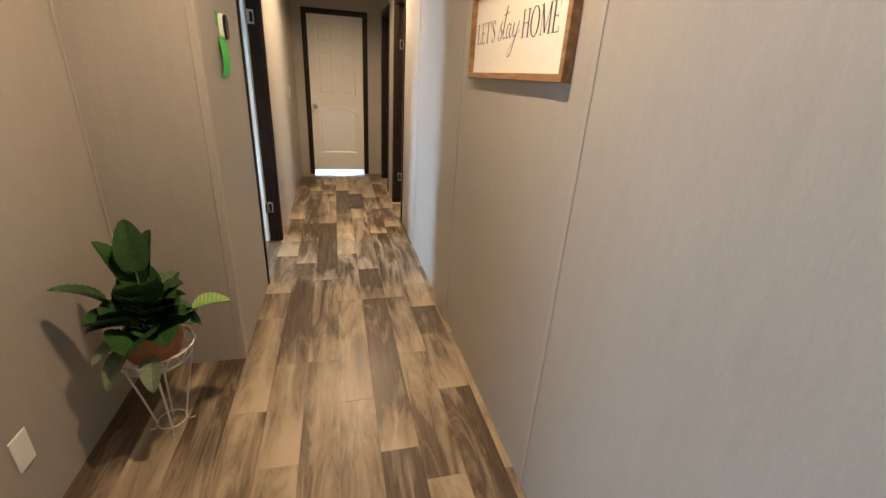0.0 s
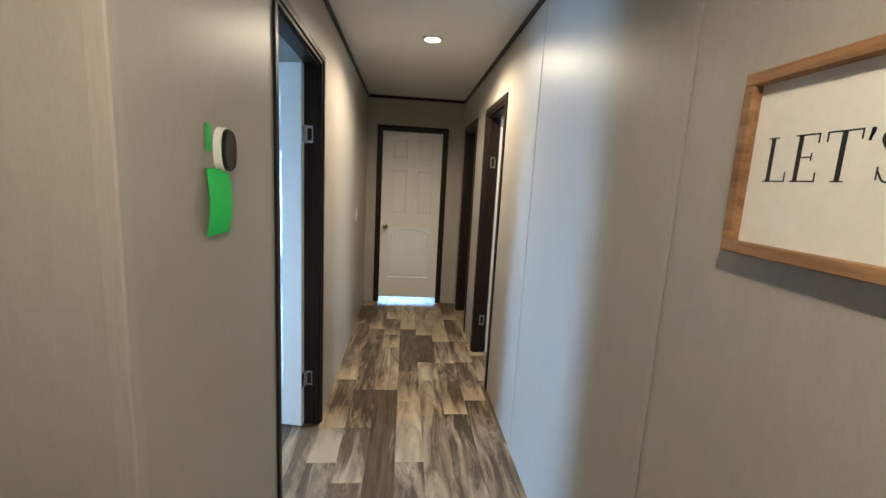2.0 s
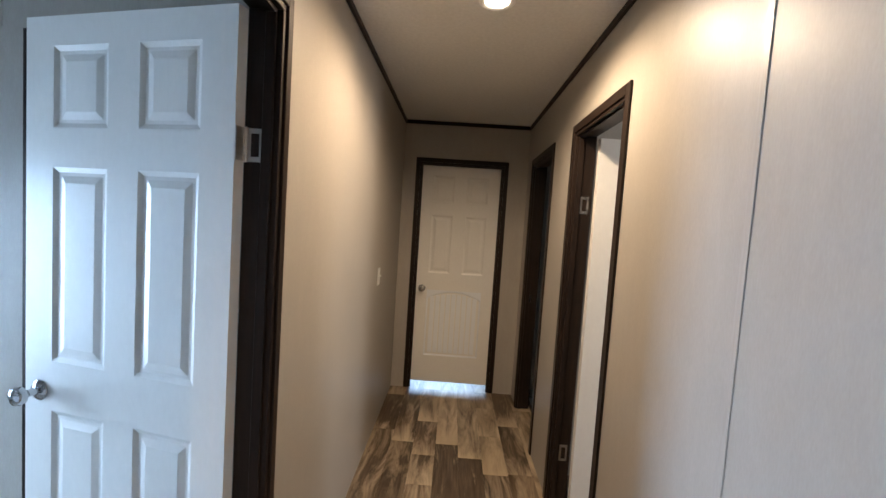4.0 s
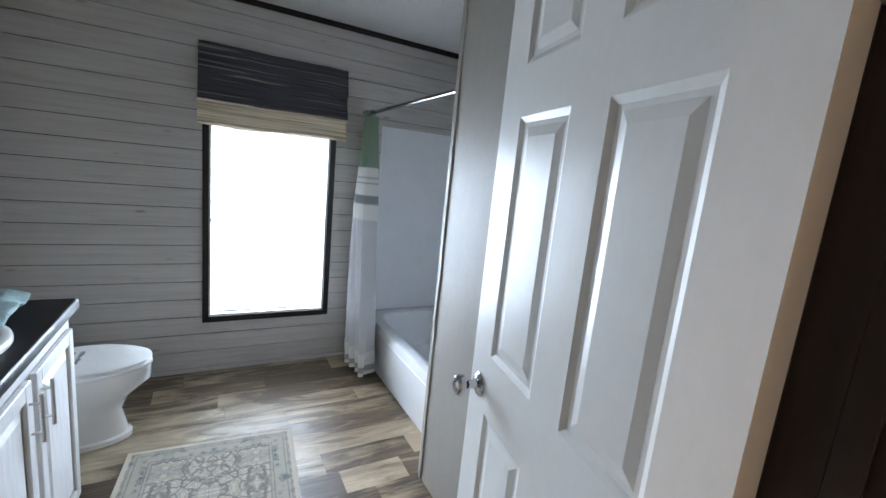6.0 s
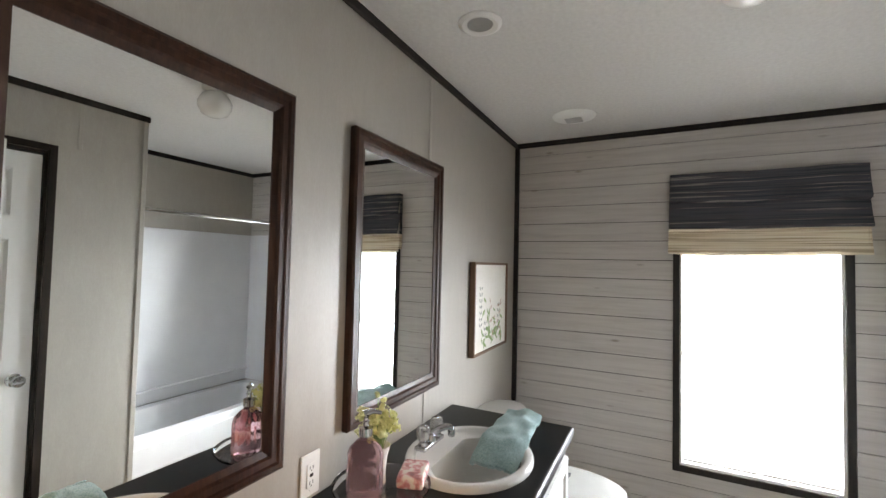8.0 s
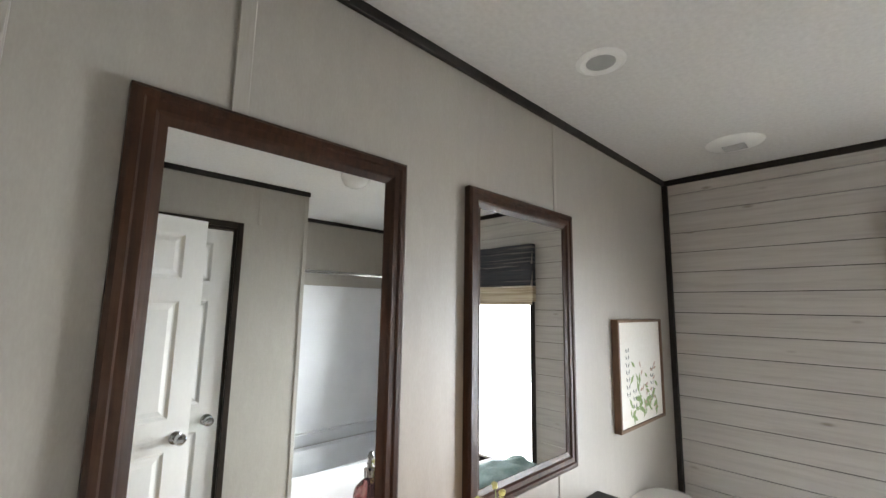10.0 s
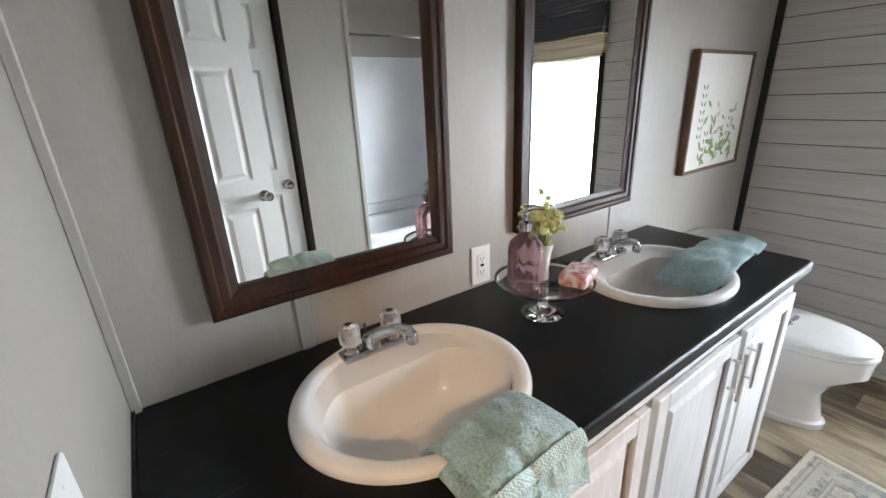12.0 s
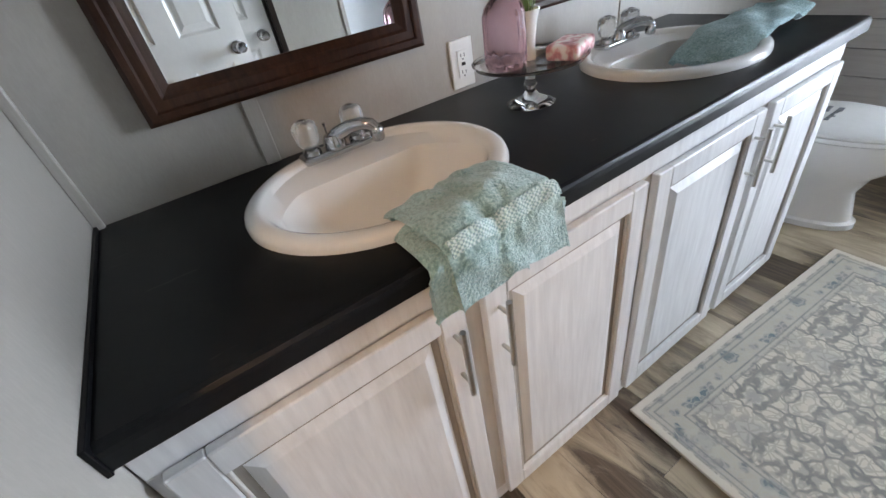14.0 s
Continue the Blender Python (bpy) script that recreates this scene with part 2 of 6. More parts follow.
def shiplap_material():
    m, nt, p = nodes_of("whitewashed_shiplap")
    info = nt.nodes.new("ShaderNodeObjectInfo")
    off = nt.nodes.new("ShaderNodeVectorMath")
    off.operation = "SCALE"
    off.inputs[0].default_value = (3.0, 47.0, 9.0)
    nt.links.new(info.outputs["Random"], off.inputs["Scale"])
    add = nt.nodes.new("ShaderNodeVectorMath")
    nt.links.new(nt.nodes.new("ShaderNodeNewGeometry").outputs["Position"], add.inputs[0])
    nt.links.new(off.outputs[0], add.inputs[1])
    mp = nt.nodes.new("ShaderNodeMapping")
    mp.inputs["Scale"].default_value = (6, 2.5, 45)
    nt.links.new(add.outputs[0], mp.inputs[0])
    g = N(nt, "ShaderNodeTexNoise", Scale=1.0, Detail=5.0, Roughness=0.6, Distortion=0.4)
    nt.links.new(mp.outputs[0], g.inputs["Vector"])
    kn = N(nt, "ShaderNodeTexVoronoi", Scale=1.0)
    mk = nt.nodes.new("ShaderNodeMapping")
    mk.inputs["Scale"].default_value = (3, 3, 9)
    nt.links.new(add.outputs[0], mk.inputs[0])
    nt.links.new(mk.outputs[0], kn.inputs["Vector"])
    base = ramp(nt, g.outputs["Fac"], [(0.3, (0.45, 0.415, 0.39)), (0.5, (0.52, 0.49, 0.46)), (0.72, (0.57, 0.54, 0.51))])
    knots = ramp(nt, kn.outputs["Distance"], [(0.03, (0.62, 0.58, 0.54)), (0.10, (1, 1, 1))])
    nt.links.new(mixc(nt, 1.0, base, knots, "MULTIPLY"), p.inputs["Base Color"])
    p.inputs["Roughness"].default_value = 0.55
    bump(nt, p, g.outputs["Fac"], 0.12, 0.001)
    return m


SHIPLAP = shiplap_material()


def counter_material():
    m, nt, p = nodes_of("black_laminate")
    n = N(nt, "ShaderNodeTexNoise", Scale=9.0, Detail=7.0, Roughness=0.65)
    nt.links.new(coords(nt, (1, 1, 1)), n.inputs["Vector"])
    s = N(nt, "ShaderNodeTexNoise", Scale=1.0, Detail=4.0, Roughness=0.7)
    nt.links.new(coords(nt, (5, 38, 20)), s.inputs["Vector"])
    base = ramp(nt, n.outputs["Fac"], [(0.35, (0.003, 0.0033, 0.0042)), (0.7, (0.009, 0.009, 0.010))])
    scuff = ramp(nt, s.outputs["Fac"], [(0.66, (0, 0, 0)), (0.78, (1, 1, 1))])
    nt.links.new(mixc(nt, scuff, base, (0.05, 0.048, 0.045)), p.inputs["Base Color"])
    rr = N(nt, "ShaderNodeMapRange")
    rr.inputs["To Min"].default_value, rr.inputs["To Max"].default_value = 0.30, 0.46
    nt.links.new(n.outputs["Fac"], rr.inputs["Value"])
    nt.links.new(rr.outputs[0], p.inputs["Roughness"])
    p.inputs["Specular IOR Level"].default_value = 0.20
    bump(nt, p, n.outputs["Fac"], 0.05, 0.001)
    return m


COUNTER = counter_material()


def towel_material():
    m, nt, p = nodes_of("aqua_terry")
    n = N(nt, "ShaderNodeTexNoise", Scale=190.0, Detail=3.0, Roughness=0.7)
    nt.links.new(coords(nt, (1, 1, 1)), n.inputs["Vector"])
    s = N(nt, "ShaderNodeTexNoise", Scale=14.0, Detail=2.0)
    nt.links.new(coords(nt, (1, 1, 1)), s.inputs["Vector"])
    f = mixc(nt, 0.3, n.outputs["Fac"], s.outputs["Fac"])
    nt.links.new(ramp(nt, f, [(0.36, (0.19, 0.36, 0.37)), (0.60, (0.44, 0.67, 0.68))]), p.inputs["Base Color"])
    p.inputs["Roughness"].default_value = 0.95
    p.inputs["Sheen Weight"].default_value = 0.4
    bump(nt, p, n.outputs["Fac"], 1.0, 0.006)
    return m


TOWEL = towel_material()


def band_material():
    """A woven band of small pale and deeper squares."""
    m, nt, p = nodes_of("aqua_towel_band")
    ck = N(nt, "ShaderNodeTexChecker", Scale=1.0)
    mp = coords(nt, (260, 260, 260), "Object")
    nt.links.new(mp, ck.inputs["Vector"])
    n = N(nt, "ShaderNodeTexNoise", Scale=300.0, Detail=2.0)
    nt.links.new(coords(nt, (1, 1, 1), "Object"), n.inputs["Vector"])
    ck.inputs["Color1"].default_value, ck.inputs["Color2"].default_value = (0.30, 0.48, 0.49, 1), (0.66, 0.84, 0.84, 1)
    nt.links.new(mixc(nt, 0.2, ck.outputs["Color"], n.outputs["Color"], "MULTIPLY"), p.inputs["Base Color"])
    p.inputs["Roughness"].default_value = 0.9
    bump(nt, p, ck.outputs["Fac"], 0.5, 0.001)
    return m


TOWELBAND = band_material()


def rug_material():
    """Faded oriental pattern: border bands and a field of worn medallions, in metres from the rug's middle."""
    m, nt, p = nodes_of("faded_rug")
    tc = nt.nodes.new("ShaderNodeTexCoord").outputs["Object"]
    sep = nt.nodes.new("ShaderNodeSeparateXYZ")
    nt.links.new(tc, sep.inputs[0])

    def mth(op, a, b=None, c=None):
        n = nt.nodes.new("ShaderNodeMath")
        n.operation = op
        for i, v in enumerate((a, b, c)):
            if v is None:
                continue
            if isinstance(v, (int, float)):
                n.inputs[i].default_value = v
            else:
                nt.links.new(v, n.inputs[i])
        return n.outputs[0]

    ax, ay = mth("ABSOLUTE", sep.outputs[0]), mth("ABSOLUTE", sep.outputs[1])
    edge = mth("MINIMUM", mth("SUBTRACT", RUG_L / 2, ax), mth("SUBTRACT", RUG_W / 2, ay))
    cell = nt.nodes.new("ShaderNodeCombineXYZ")
    nt.links.new(mth("PINGPONG", sep.outputs[0], 0.19), cell.inputs[0])
    nt.links.new(mth("PINGPONG", sep.outputs[1], 0.19), cell.inputs[1])
    fig = N(nt, "ShaderNodeTexVoronoi", Scale=17.0)
    fig.feature = "DISTANCE_TO_EDGE"
    warp = N(nt, "ShaderNodeTexNoise", Scale=14.0, Detail=2.0)
    nt.links.new(cell.outputs[0], warp.inputs["Vector"])
    wv = mixc(nt, 0.10, cell.outputs[0], warp.outputs["Color"])
    nt.links.new(wv, fig.inputs["Vector"])
    lines = ramp(nt, fig.outputs["Distance"], [(0.04, (1, 1, 1)), (0.10, (0, 0, 0))])
    worn = N(nt, "ShaderNodeTexNoise", Scale=26.0, Detail=6.0, Roughness=0.7)
    nt.links.new(tc, worn.inputs["Vector"])
    fade = ramp(nt, worn.outputs["Fac"], [(0.38, (0, 0, 0)), (0.62, (1, 1, 1))])
    blot = N(nt, "ShaderNodeTexVoronoi", Scale=8.0)
    nt.links.new(wv, blot.inputs["Vector"])
    ground = mixc(nt, ramp(nt, blot.outputs["Distance"], [(0.25, (1, 1, 1)), (0.42, (0, 0, 0))]), (0.53, 0.465, 0.38), (0.38, 0.35, 0.305))
    fine = N(nt, "ShaderNodeTexVoronoi", Scale=44.0)
    fine.feature = "DISTANCE_TO_EDGE"
    nt.links.new(wv, fine.inputs["Vector"])
    curls = ramp(nt, fine.outputs["Distance"], [(0.06, (0.6, 0.6, 0.6)), (0.16, (0, 0, 0))])
    field = mixc(nt, lines, mixc(nt, curls, ground, (0.25, 0.235, 0.21)), (0.19, 0.185, 0.17))
    b1 = ramp(nt, edge, [(0.0, (0, 0, 0)), (0.024, (0, 0, 0)), (0.028, (1, 1, 1)), (0.110, (1, 1, 1)), (0.114, (0, 0, 0))])
    flower = N(nt, "ShaderNodeTexVoronoi", Scale=27.0)
    flower.feature = "SMOOTH_F1"
    nt.links.new(wv, flower.inputs["Vector"])
    patch = N(nt, "ShaderNodeTexNoise", Scale=7.0, Detail=3.0)
    nt.links.new(tc, patch.inputs["Vector"])
    tint = ramp(nt, patch.outputs["Fac"], [(0.45, (0.22, 0.22, 0.205)), (0.58, (0.09, 0.14, 0.155))])
    border = mixc(nt, ramp(nt, flower.outputs["Distance"], [(0.30, (0, 0, 0)), (0.44, (1, 1, 1))]), tint, (0.40, 0.36, 0.30))
    border = mixc(nt, curls, border, (0.40, 0.375, 0.33))
    guards = ramp(nt, edge, [(0.028, (0, 0, 0)), (0.029, (1, 1, 1)), (0.031, (1, 1, 1)), (0.032, (0, 0, 0)), (0.044, (0, 0, 0)), (0.045, (1, 1, 1)), (0.047, (1, 1, 1)), (0.048, (0, 0, 0)),
                             (0.100, (0, 0, 0)), (0.101, (1, 1, 1)), (0.103, (1, 1, 1)), (0.104, (0, 0, 0)), (0.113, (0, 0, 0)), (0.114, (1, 1, 1)), (0.117, (1, 1, 1)), (0.118, (0, 0, 0))])
    col = mixc(nt, guards, mixc(nt, b1, field, border), (0.17, 0.175, 0.17))
    rim = ramp(nt, edge, [(0.020, (1, 1, 1)), (0.024, (0, 0, 0))])
    col = mixc(nt, rim, col, (0.56, 0.50, 0.42))
    half = mth("MULTIPLY", fade, 0.24)
    nt.links.new(mixc(nt, half, col, (0.52, 0.455, 0.365)), p.inputs["Base Color"])
    p.inputs["Roughness"].default_value = 0.95
    bump(nt, p, worn.outputs["Fac"], 0.4, 0.003)
    return m


RUG_L, RUG_W = 1.135, 0.73
RUG = rug_material()


def valance_material():
    """Grey and charcoal woven stripes with a cream band at the foot; Object z runs up from the hem."""
    m, nt, p = nodes_of("striped_valance")
    tc = nt.nodes.new("ShaderNodeTexCoord").outputs["Object"]
    sep = nt.nodes.new("ShaderNodeSeparateXYZ")
    nt.links.new(tc, sep.inputs[0])
    up = N(nt, "ShaderNodeMapRange")
    up.inputs["From Max"].default_value = 0.5
    nt.links.new(sep.outputs[2], up.inputs["Value"])
    st = N(nt, "ShaderNodeTexNoise", Scale=1.0, Detail=2.0)
    nt.links.new(coords(nt, (1, 1.2, 90), "Object"), st.inputs["Vector"])
    grey = ramp(nt, st.outputs["Fac"], [(0.34, (0.030, 0.032, 0.040)), (0.50, (0.070, 0.073, 0.085)), (0.60, (0.060, 0.050, 0.055)), (0.66, (0.24, 0.23, 0.23))])
    # cream stripes, lightened and warmed to stand for daylight coming through the cloth
    cream = ramp(nt, st.outputs["Fac"], [(0.38, (0.42, 0.32, 0.22)), (0.50, (0.70, 0.58, 0.42)), (0.64, (0.78, 0.70, 0.56))])
    which = ramp(nt, up.outputs[0], [(0.275, (0, 0, 0)), (0.285, (1, 1, 1))])
    nt.links.new(mixc(nt, which, cream, grey), p.inputs["Base Color"])
    p.inputs["Roughness"].default_value = 0.9
    w = N(nt, "ShaderNodeTexNoise", Scale=300.0, Detail=2.0)
    nt.links.new(tc, w.inputs["Vector"])
    bump(nt, p, w.outputs["Fac"], 0.3, 0.001)
    return m


VALANCE = valance_material()


def curtain_material():
    """Sage green head, embroidered white band, pale body with soft stripes, grey hem; Object z is the height above the floor."""
    m, nt, p = nodes_of("shower_curtain")
    tc = nt.nodes.new("ShaderNodeTexCoord").outputs["Object"]
    sep = nt.nodes.new("ShaderNodeSeparateXYZ")
    nt.links.new(tc, sep.inputs[0])
    up = N(nt, "ShaderNodeMapRange")
    up.inputs["From Max"].default_value = 2.0
    nt.links.new(sep.outputs[2], up.inputs["Value"])
    col = ramp(nt, up.outputs[0], [(0.0, (0.70, 0.68, 0.65)), (0.036, (0.70, 0.68, 0.65)), (0.038, (0.33, 0.34, 0.35)), (0.056, (0.33, 0.34, 0.35)), (0.058, (0.74, 0.72, 0.69)), (0.098, (0.74, 0.72, 0.69)), (0.103, (0.56, 0.56, 0.57)), (0.550, (0.58, 0.58, 0.59)),
                                   (0.556, (0.80, 0.78, 0.74)), (0.604, (0.80, 0.78, 0.74)), (0.607, (0.27, 0.29, 0.30)), (0.634, (0.27, 0.29, 0.30)), (0.637, (0.80, 0.78, 0.74)), (0.672, (0.80, 0.78, 0.74)), (0.673, (0.36, 0.37, 0.37)), (0.676, (0.36, 0.37, 0.37)), (0.677, (0.80, 0.78, 0.74)),
                                   (0.691, (0.80, 0.78, 0.74)), (0.692, (0.36, 0.37, 0.37)), (0.695, (0.36, 0.37, 0.37)), (0.696, (0.80, 0.78, 0.74)), (0.726, (0.80, 0.78, 0.74)), (0.729, (0.24, 0.33, 0.25)), (1.0, (0.20, 0.29, 0.20))])
    col.node.color_ramp.interpolation = "LINEAR"
    n = N(nt, "ShaderNodeTexNoise", Scale=180.0, Detail=2.0)
    nt.links.new(tc, n.inputs["Vector"])
    nt.links.new(mixc(nt, 0.12, col, n.outputs["Color"], "MULTIPLY"), p.inputs["Base Color"])
    p.inputs["Roughness"].default_value = 0.85
    bump(nt, p, n.outputs["Fac"], 0.15, 0.001)
    return m


CURTAIN = curtain_material()


def blind_material():
    m, nt, p = nodes_of("blind_slat")
    p.inputs["Base Color"].default_value = (0.86, 0.86, 0.84, 1)
    p.inputs["Roughness"].default_value = 0.45
    tr = N(nt, "ShaderNodeBsdfTranslucent")
    tr.inputs["Color"].default_value = (0.85, 0.86, 0.84, 1)
    mx = N(nt, "ShaderNodeMixShader", Fac=0.06)
    out = nt.nodes["Material Output"]
    nt.links.new(p.outputs[0], mx.inputs[1])
    nt.links.new(tr.outputs[0], mx.inputs[2])
    nt.links.new(mx.outputs[0], out.inputs["Surface"])
    return m


BLIND = blind_material()


# building helpers
def thing(name, at, label, category, group="", rz=0):
    ob = new(name)
    ob.empty_display_size = 0.05
    ob.matrix_basis = pose(*at, 0, 0, rz)
    return tagged(ob, label, category, group)


def part(name, bm, material, parent=None, label="", smooth=False, kind="", at=None):
    me = bpy.data.meshes.new(name)
    bmesh.ops.recalc_face_normals(bm, faces=bm.faces)
    if smooth:
        for f in bm.faces:
            f.smooth = True
    bm.to_mesh(me)
    bm.free()
    me.materials.append(material)
    if smooth:
        me.set_sharp_from_angle(angle=radians(38))
    ob = new(name, me)
    ob.parent = parent
    if at is not None:
        ob.location = at
    return tagged(ob, label, "", "", kind)


def box(bm, x0, x1, y0, y1, z0, z1, bevel=0.0, seg=1):
    tmp = bmesh.new()
    bmesh.ops.create_cube(tmp, size=1)
    for v in tmp.verts:
        v.co = Vector((x0 + (v.co.x + 0.5) * (x1 - x0), y0 + (v.co.y + 0.5) * (y1 - y0), z0 + (v.co.z + 0.5) * (z1 - z0)))
    if bevel:
        bmesh.ops.bevel(tmp, geom=tmp.edges[:], offset=bevel, segments=seg, affect="EDGES", profile=0.6)
    merge(bm, tmp)
    return bm


def merge(bm, tmp, m=None):
    vs = [bm.verts.new(m @ v.co if m else v.co) for v in tmp.verts]
    tmp.verts.index_update()
    for f in tmp.faces:
        bm.faces.new([vs[v.index] for v in f.verts])
    tmp.free()


def B(*a, **k):
    return box(bmesh.new(), *a, **k)


def lathe(profile, segs=32, sx=1.0, sy=1.0, bm=None, centre=(0, 0)):
    """Turns (radius, z) pairs about the z axis."""
    bm = bm or bmesh.new()
    rings = []
    for r, z in profile:
        if r < 1e-6:
            rings.append([bm.verts.new((centre[0], centre[1], z))])
        else:
            rings.append([bm.verts.new((centre[0] + r * sx * math.cos(a), centre[1] + r * sy * math.sin(a), z))
                          for a in (2 * math.pi * i / segs for i in range(segs))])
    for a, b in zip(rings, rings[1:]):
        for i in range(segs):
            j = (i + 1) % segs
            if len(a) == 1 and len(b) == 1:
                continue
            if len(a) == 1:
                bm.faces.new([a[0], b[j], b[i]])
            elif len(b) == 1:
                bm.faces.new([a[i], a[j], b[0]])
            else:
                bm.faces.new([a[i], a[j], b[j], b[i]])
    return bm


def tube(points, r, segs=10, bm=None, closed=False):
    """A round bar along points; r is one radius or one for each point."""
    bm = bm or bmesh.new()
    P = [Vector(p) for p in points]
    n = len(P)
    rings = []
    up = Vector((0, 0, 1))
    for i, p in enumerate(P):
        a = P[(i - 1) % n] if (i or closed) else p
        b = P[(i + 1) % n] if (i < n - 1 or closed) else p
        d = (b - a).normalized()
        u = d.cross(up)
        if u.length < 1e-3:
            u = d.cross(Vector((0, 1, 0)))
        u.normalize()
        v = d.cross(u).normalized()
        rr = r[i] if isinstance(r, (list, tuple)) else r
        rings.append([bm.verts.new(p + (u * math.cos(t) + v * math.sin(t)) * rr) for t in (2 * math.pi * k / segs for k in range(segs))])
    for i in range(n if closed else n - 1):
        a, b = rings[i], rings[(i + 1) % n]
        for k in range(segs):
            j = (k + 1) % segs
            bm.faces.new([a[k], a[j], b[j], b[k]])
    if not closed:
        bm.faces.new(rings[0])
        bm.faces.new(rings[-1])
    return bm


def sheet(fn, nu, nv, thick=0.0, bm=None):
    """A surface fn(u, v), u and v from 0 to 1, given a thickness along its normals."""
    bm = bm or bmesh.new()
    g = [[Vector(fn(i / nu, j / nv)) for j in range(nv + 1)] for i in range(nu + 1)]

    def nrm(i, j):
        a = g[min(i + 1, nu)][j] - g[max(i - 1, 0)][j]
        b = g[i][min(j + 1, nv)] - g[i][max(j - 1, 0)]
        c = a.cross(b)
        return c.normalized() if c.length > 1e-12 else Vector((0, 0, 1))

    top = [[bm.verts.new(g[i][j]) for j in range(nv + 1)] for i in range(nu + 1)]
    for i in range(nu):
        for j in range(nv):
            bm.faces.new([top[i][j], top[i + 1][j], top[i + 1][j + 1], top[i][j + 1]])
    if thick:
        low = [[bm.verts.new(g[i][j] - nrm(i, j) * thick) for j in range(nv + 1)] for i in range(nu + 1)]
        for i in range(nu):
            for j in range(nv):
                bm.faces.new([low[i][j], low[i][j + 1], low[i + 1][j + 1], low[i + 1][j]])
        for i in range(nu):
            bm.faces.new([top[i][0], low[i][0], low[i + 1][0], top[i + 1][0]])
            bm.faces.new([top[i][nv], top[i + 1][nv], low[i + 1][nv], low[i][nv]])
        for j in range(nv):
            bm.faces.new([top[0][j], top[0][j + 1], low[0][j + 1], low[0][j]])
            bm.faces.new([top[nu][j], low[nu][j], low[nu][j + 1], top[nu][j + 1]])
    return bm


def structure(name, bm, material, label=""):
    return part(name, bm, material, None, label, kind="structure")


# the large structure: hall, bathroom, rooms behind the doors
H = 2.385          # ceiling
HW = 1.095         # hall's far wall
BX = -2.93         # shiplap wall
BW = -0.09         # bathroom face of the wall to the hall
CY, CX = 1.92, -1.50   # closet front and its end at the bath
TY, TB = 2.08, 2.76    # bath apron and the wall behind the bath

floor = structure("floor", B(-4.1, 3.9, -6.1, 7.2, -0.12, -0.004), SOIL, "dark underlay of the plank floor")
ceiling = structure("ceiling", B(-4.1, 3.9, -6.1, 7.2, H, H + 0.12), CEIL, "white ceiling board")


def wall(name, *pieces):
    bm = bmesh.new()
    for p in pieces:
        box(bm, *p)
    return structure(name, bm, WALL, "greige vinyl-covered wall panel")


BD0, BD1, BDT = 0.770, 1.577, 2.055      # bath door opening
R1A, R1B, R2A, R2B, RT = 2.03, 2.685, 3.19, 3.88, 2.02
wall("wall_hall_left", (BW, 0, -0.075, BD0, 0, H), (BW, 0, BD1, 4.14, 0, H), (BW, 0, BD0, BD1, BDT, H))
wall("wall_hall_right", (HW, HW + 0.10, -6.0, R1A, 0, H), (HW, HW + 0.10, R1B, R2A, 0, H), (HW, HW + 0.10, R2B, 4.14, 0, H),
     (HW, HW + 0.10, R1A, R1B, RT, H), (HW, HW + 0.10, R2A, R2B, RT, H))
ED0, ED1 = 0.150, 0.888
wall("wall_hall_end", (-0.10, ED0, 4.14, 4.24, 0, H), (ED1, HW + 0.10, 4.14, 4.24, 0, H), (ED0, ED1, 4.14, 4.24, 2.03, H))
wall("wall_vanity", (-0.446, BW, -0.075, 0, 0, H), (-3.05, -0.446, -0.075, 0, 0, H))
wall("wall_nook", (-0.546, -0.446, -1.45, -0.075, 0, H))
wall("wall_living_side", (-4.0, -0.546, -1.45, -1.35, 0, H), (-4.1, -4.0, -6.1, -3.6, 0, H), (-4.1, -4.0, -1.6, -1.35, 0, H), (-4.1, -4.0, -3.6, -1.6, 0, 0.15), (-4.1, -4.0, -3.6, -1.6, 2.25, H))
wall("wall_living_back", (-4.1, 1.195, -6.1, -6.0, 0, H))
CD0, CD1, CDT = -1.045, -0.385, 2.06       # closet door opening
wall("wall_closet", (CD1, BW, CY, CY + 0.08, 0, H), (CX, CD0, CY, CY + 0.08, 0, H), (CD0, CD1, CY, CY + 0.08, CDT, H))
wall("wall_bath_end", (CX, CX + 0.08, CY + 0.08, TB + 0.08, 0, H))
wall("wall_closet_back", (CX + 0.08, BW, TB, TB + 0.08, 0, H))
wall("wall_bath_back", (-3.05, CX, TB, TB + 0.08, 0, H))
WY0, WY1, WZ0, WZ1 = 1.015, 1.755, 0.385, 1.665    # window opening
shell = bmesh.new()
for p in ((-3.05, BX - 0.012, 0, WY0, 0, H), (-3.05, BX - 0.012, WY1, TB, 0, H), (-3.05, BX - 0.012, WY0, WY1, 0, WZ0), (-3.05, BX - 0.012, WY0, WY1, WZ1, H)):
    box(shell, *p)
wall_shiplap = structure("wall_shiplap", shell, BLACKTRIM, "wall of whitewashed boards with dark joints")
wall("wall_side_rooms", (HW + 0.10, 3.8, 0.9, 1.0, 0, H), (HW + 0.10, 3.8, 2.95, 3.05, 0, H), (HW + 0.10, 3.8, 4.3, 4.4, 0, H), (3.8, 3.9, 0.9, 1.3, 0, H),
     (3.8, 3.9, 2.7, 4.4, 0, H), (3.8, 3.9, 1.3, 2.7, 0, 0.7), (3.8, 3.9, 1.3, 2.7, 1.9, H))
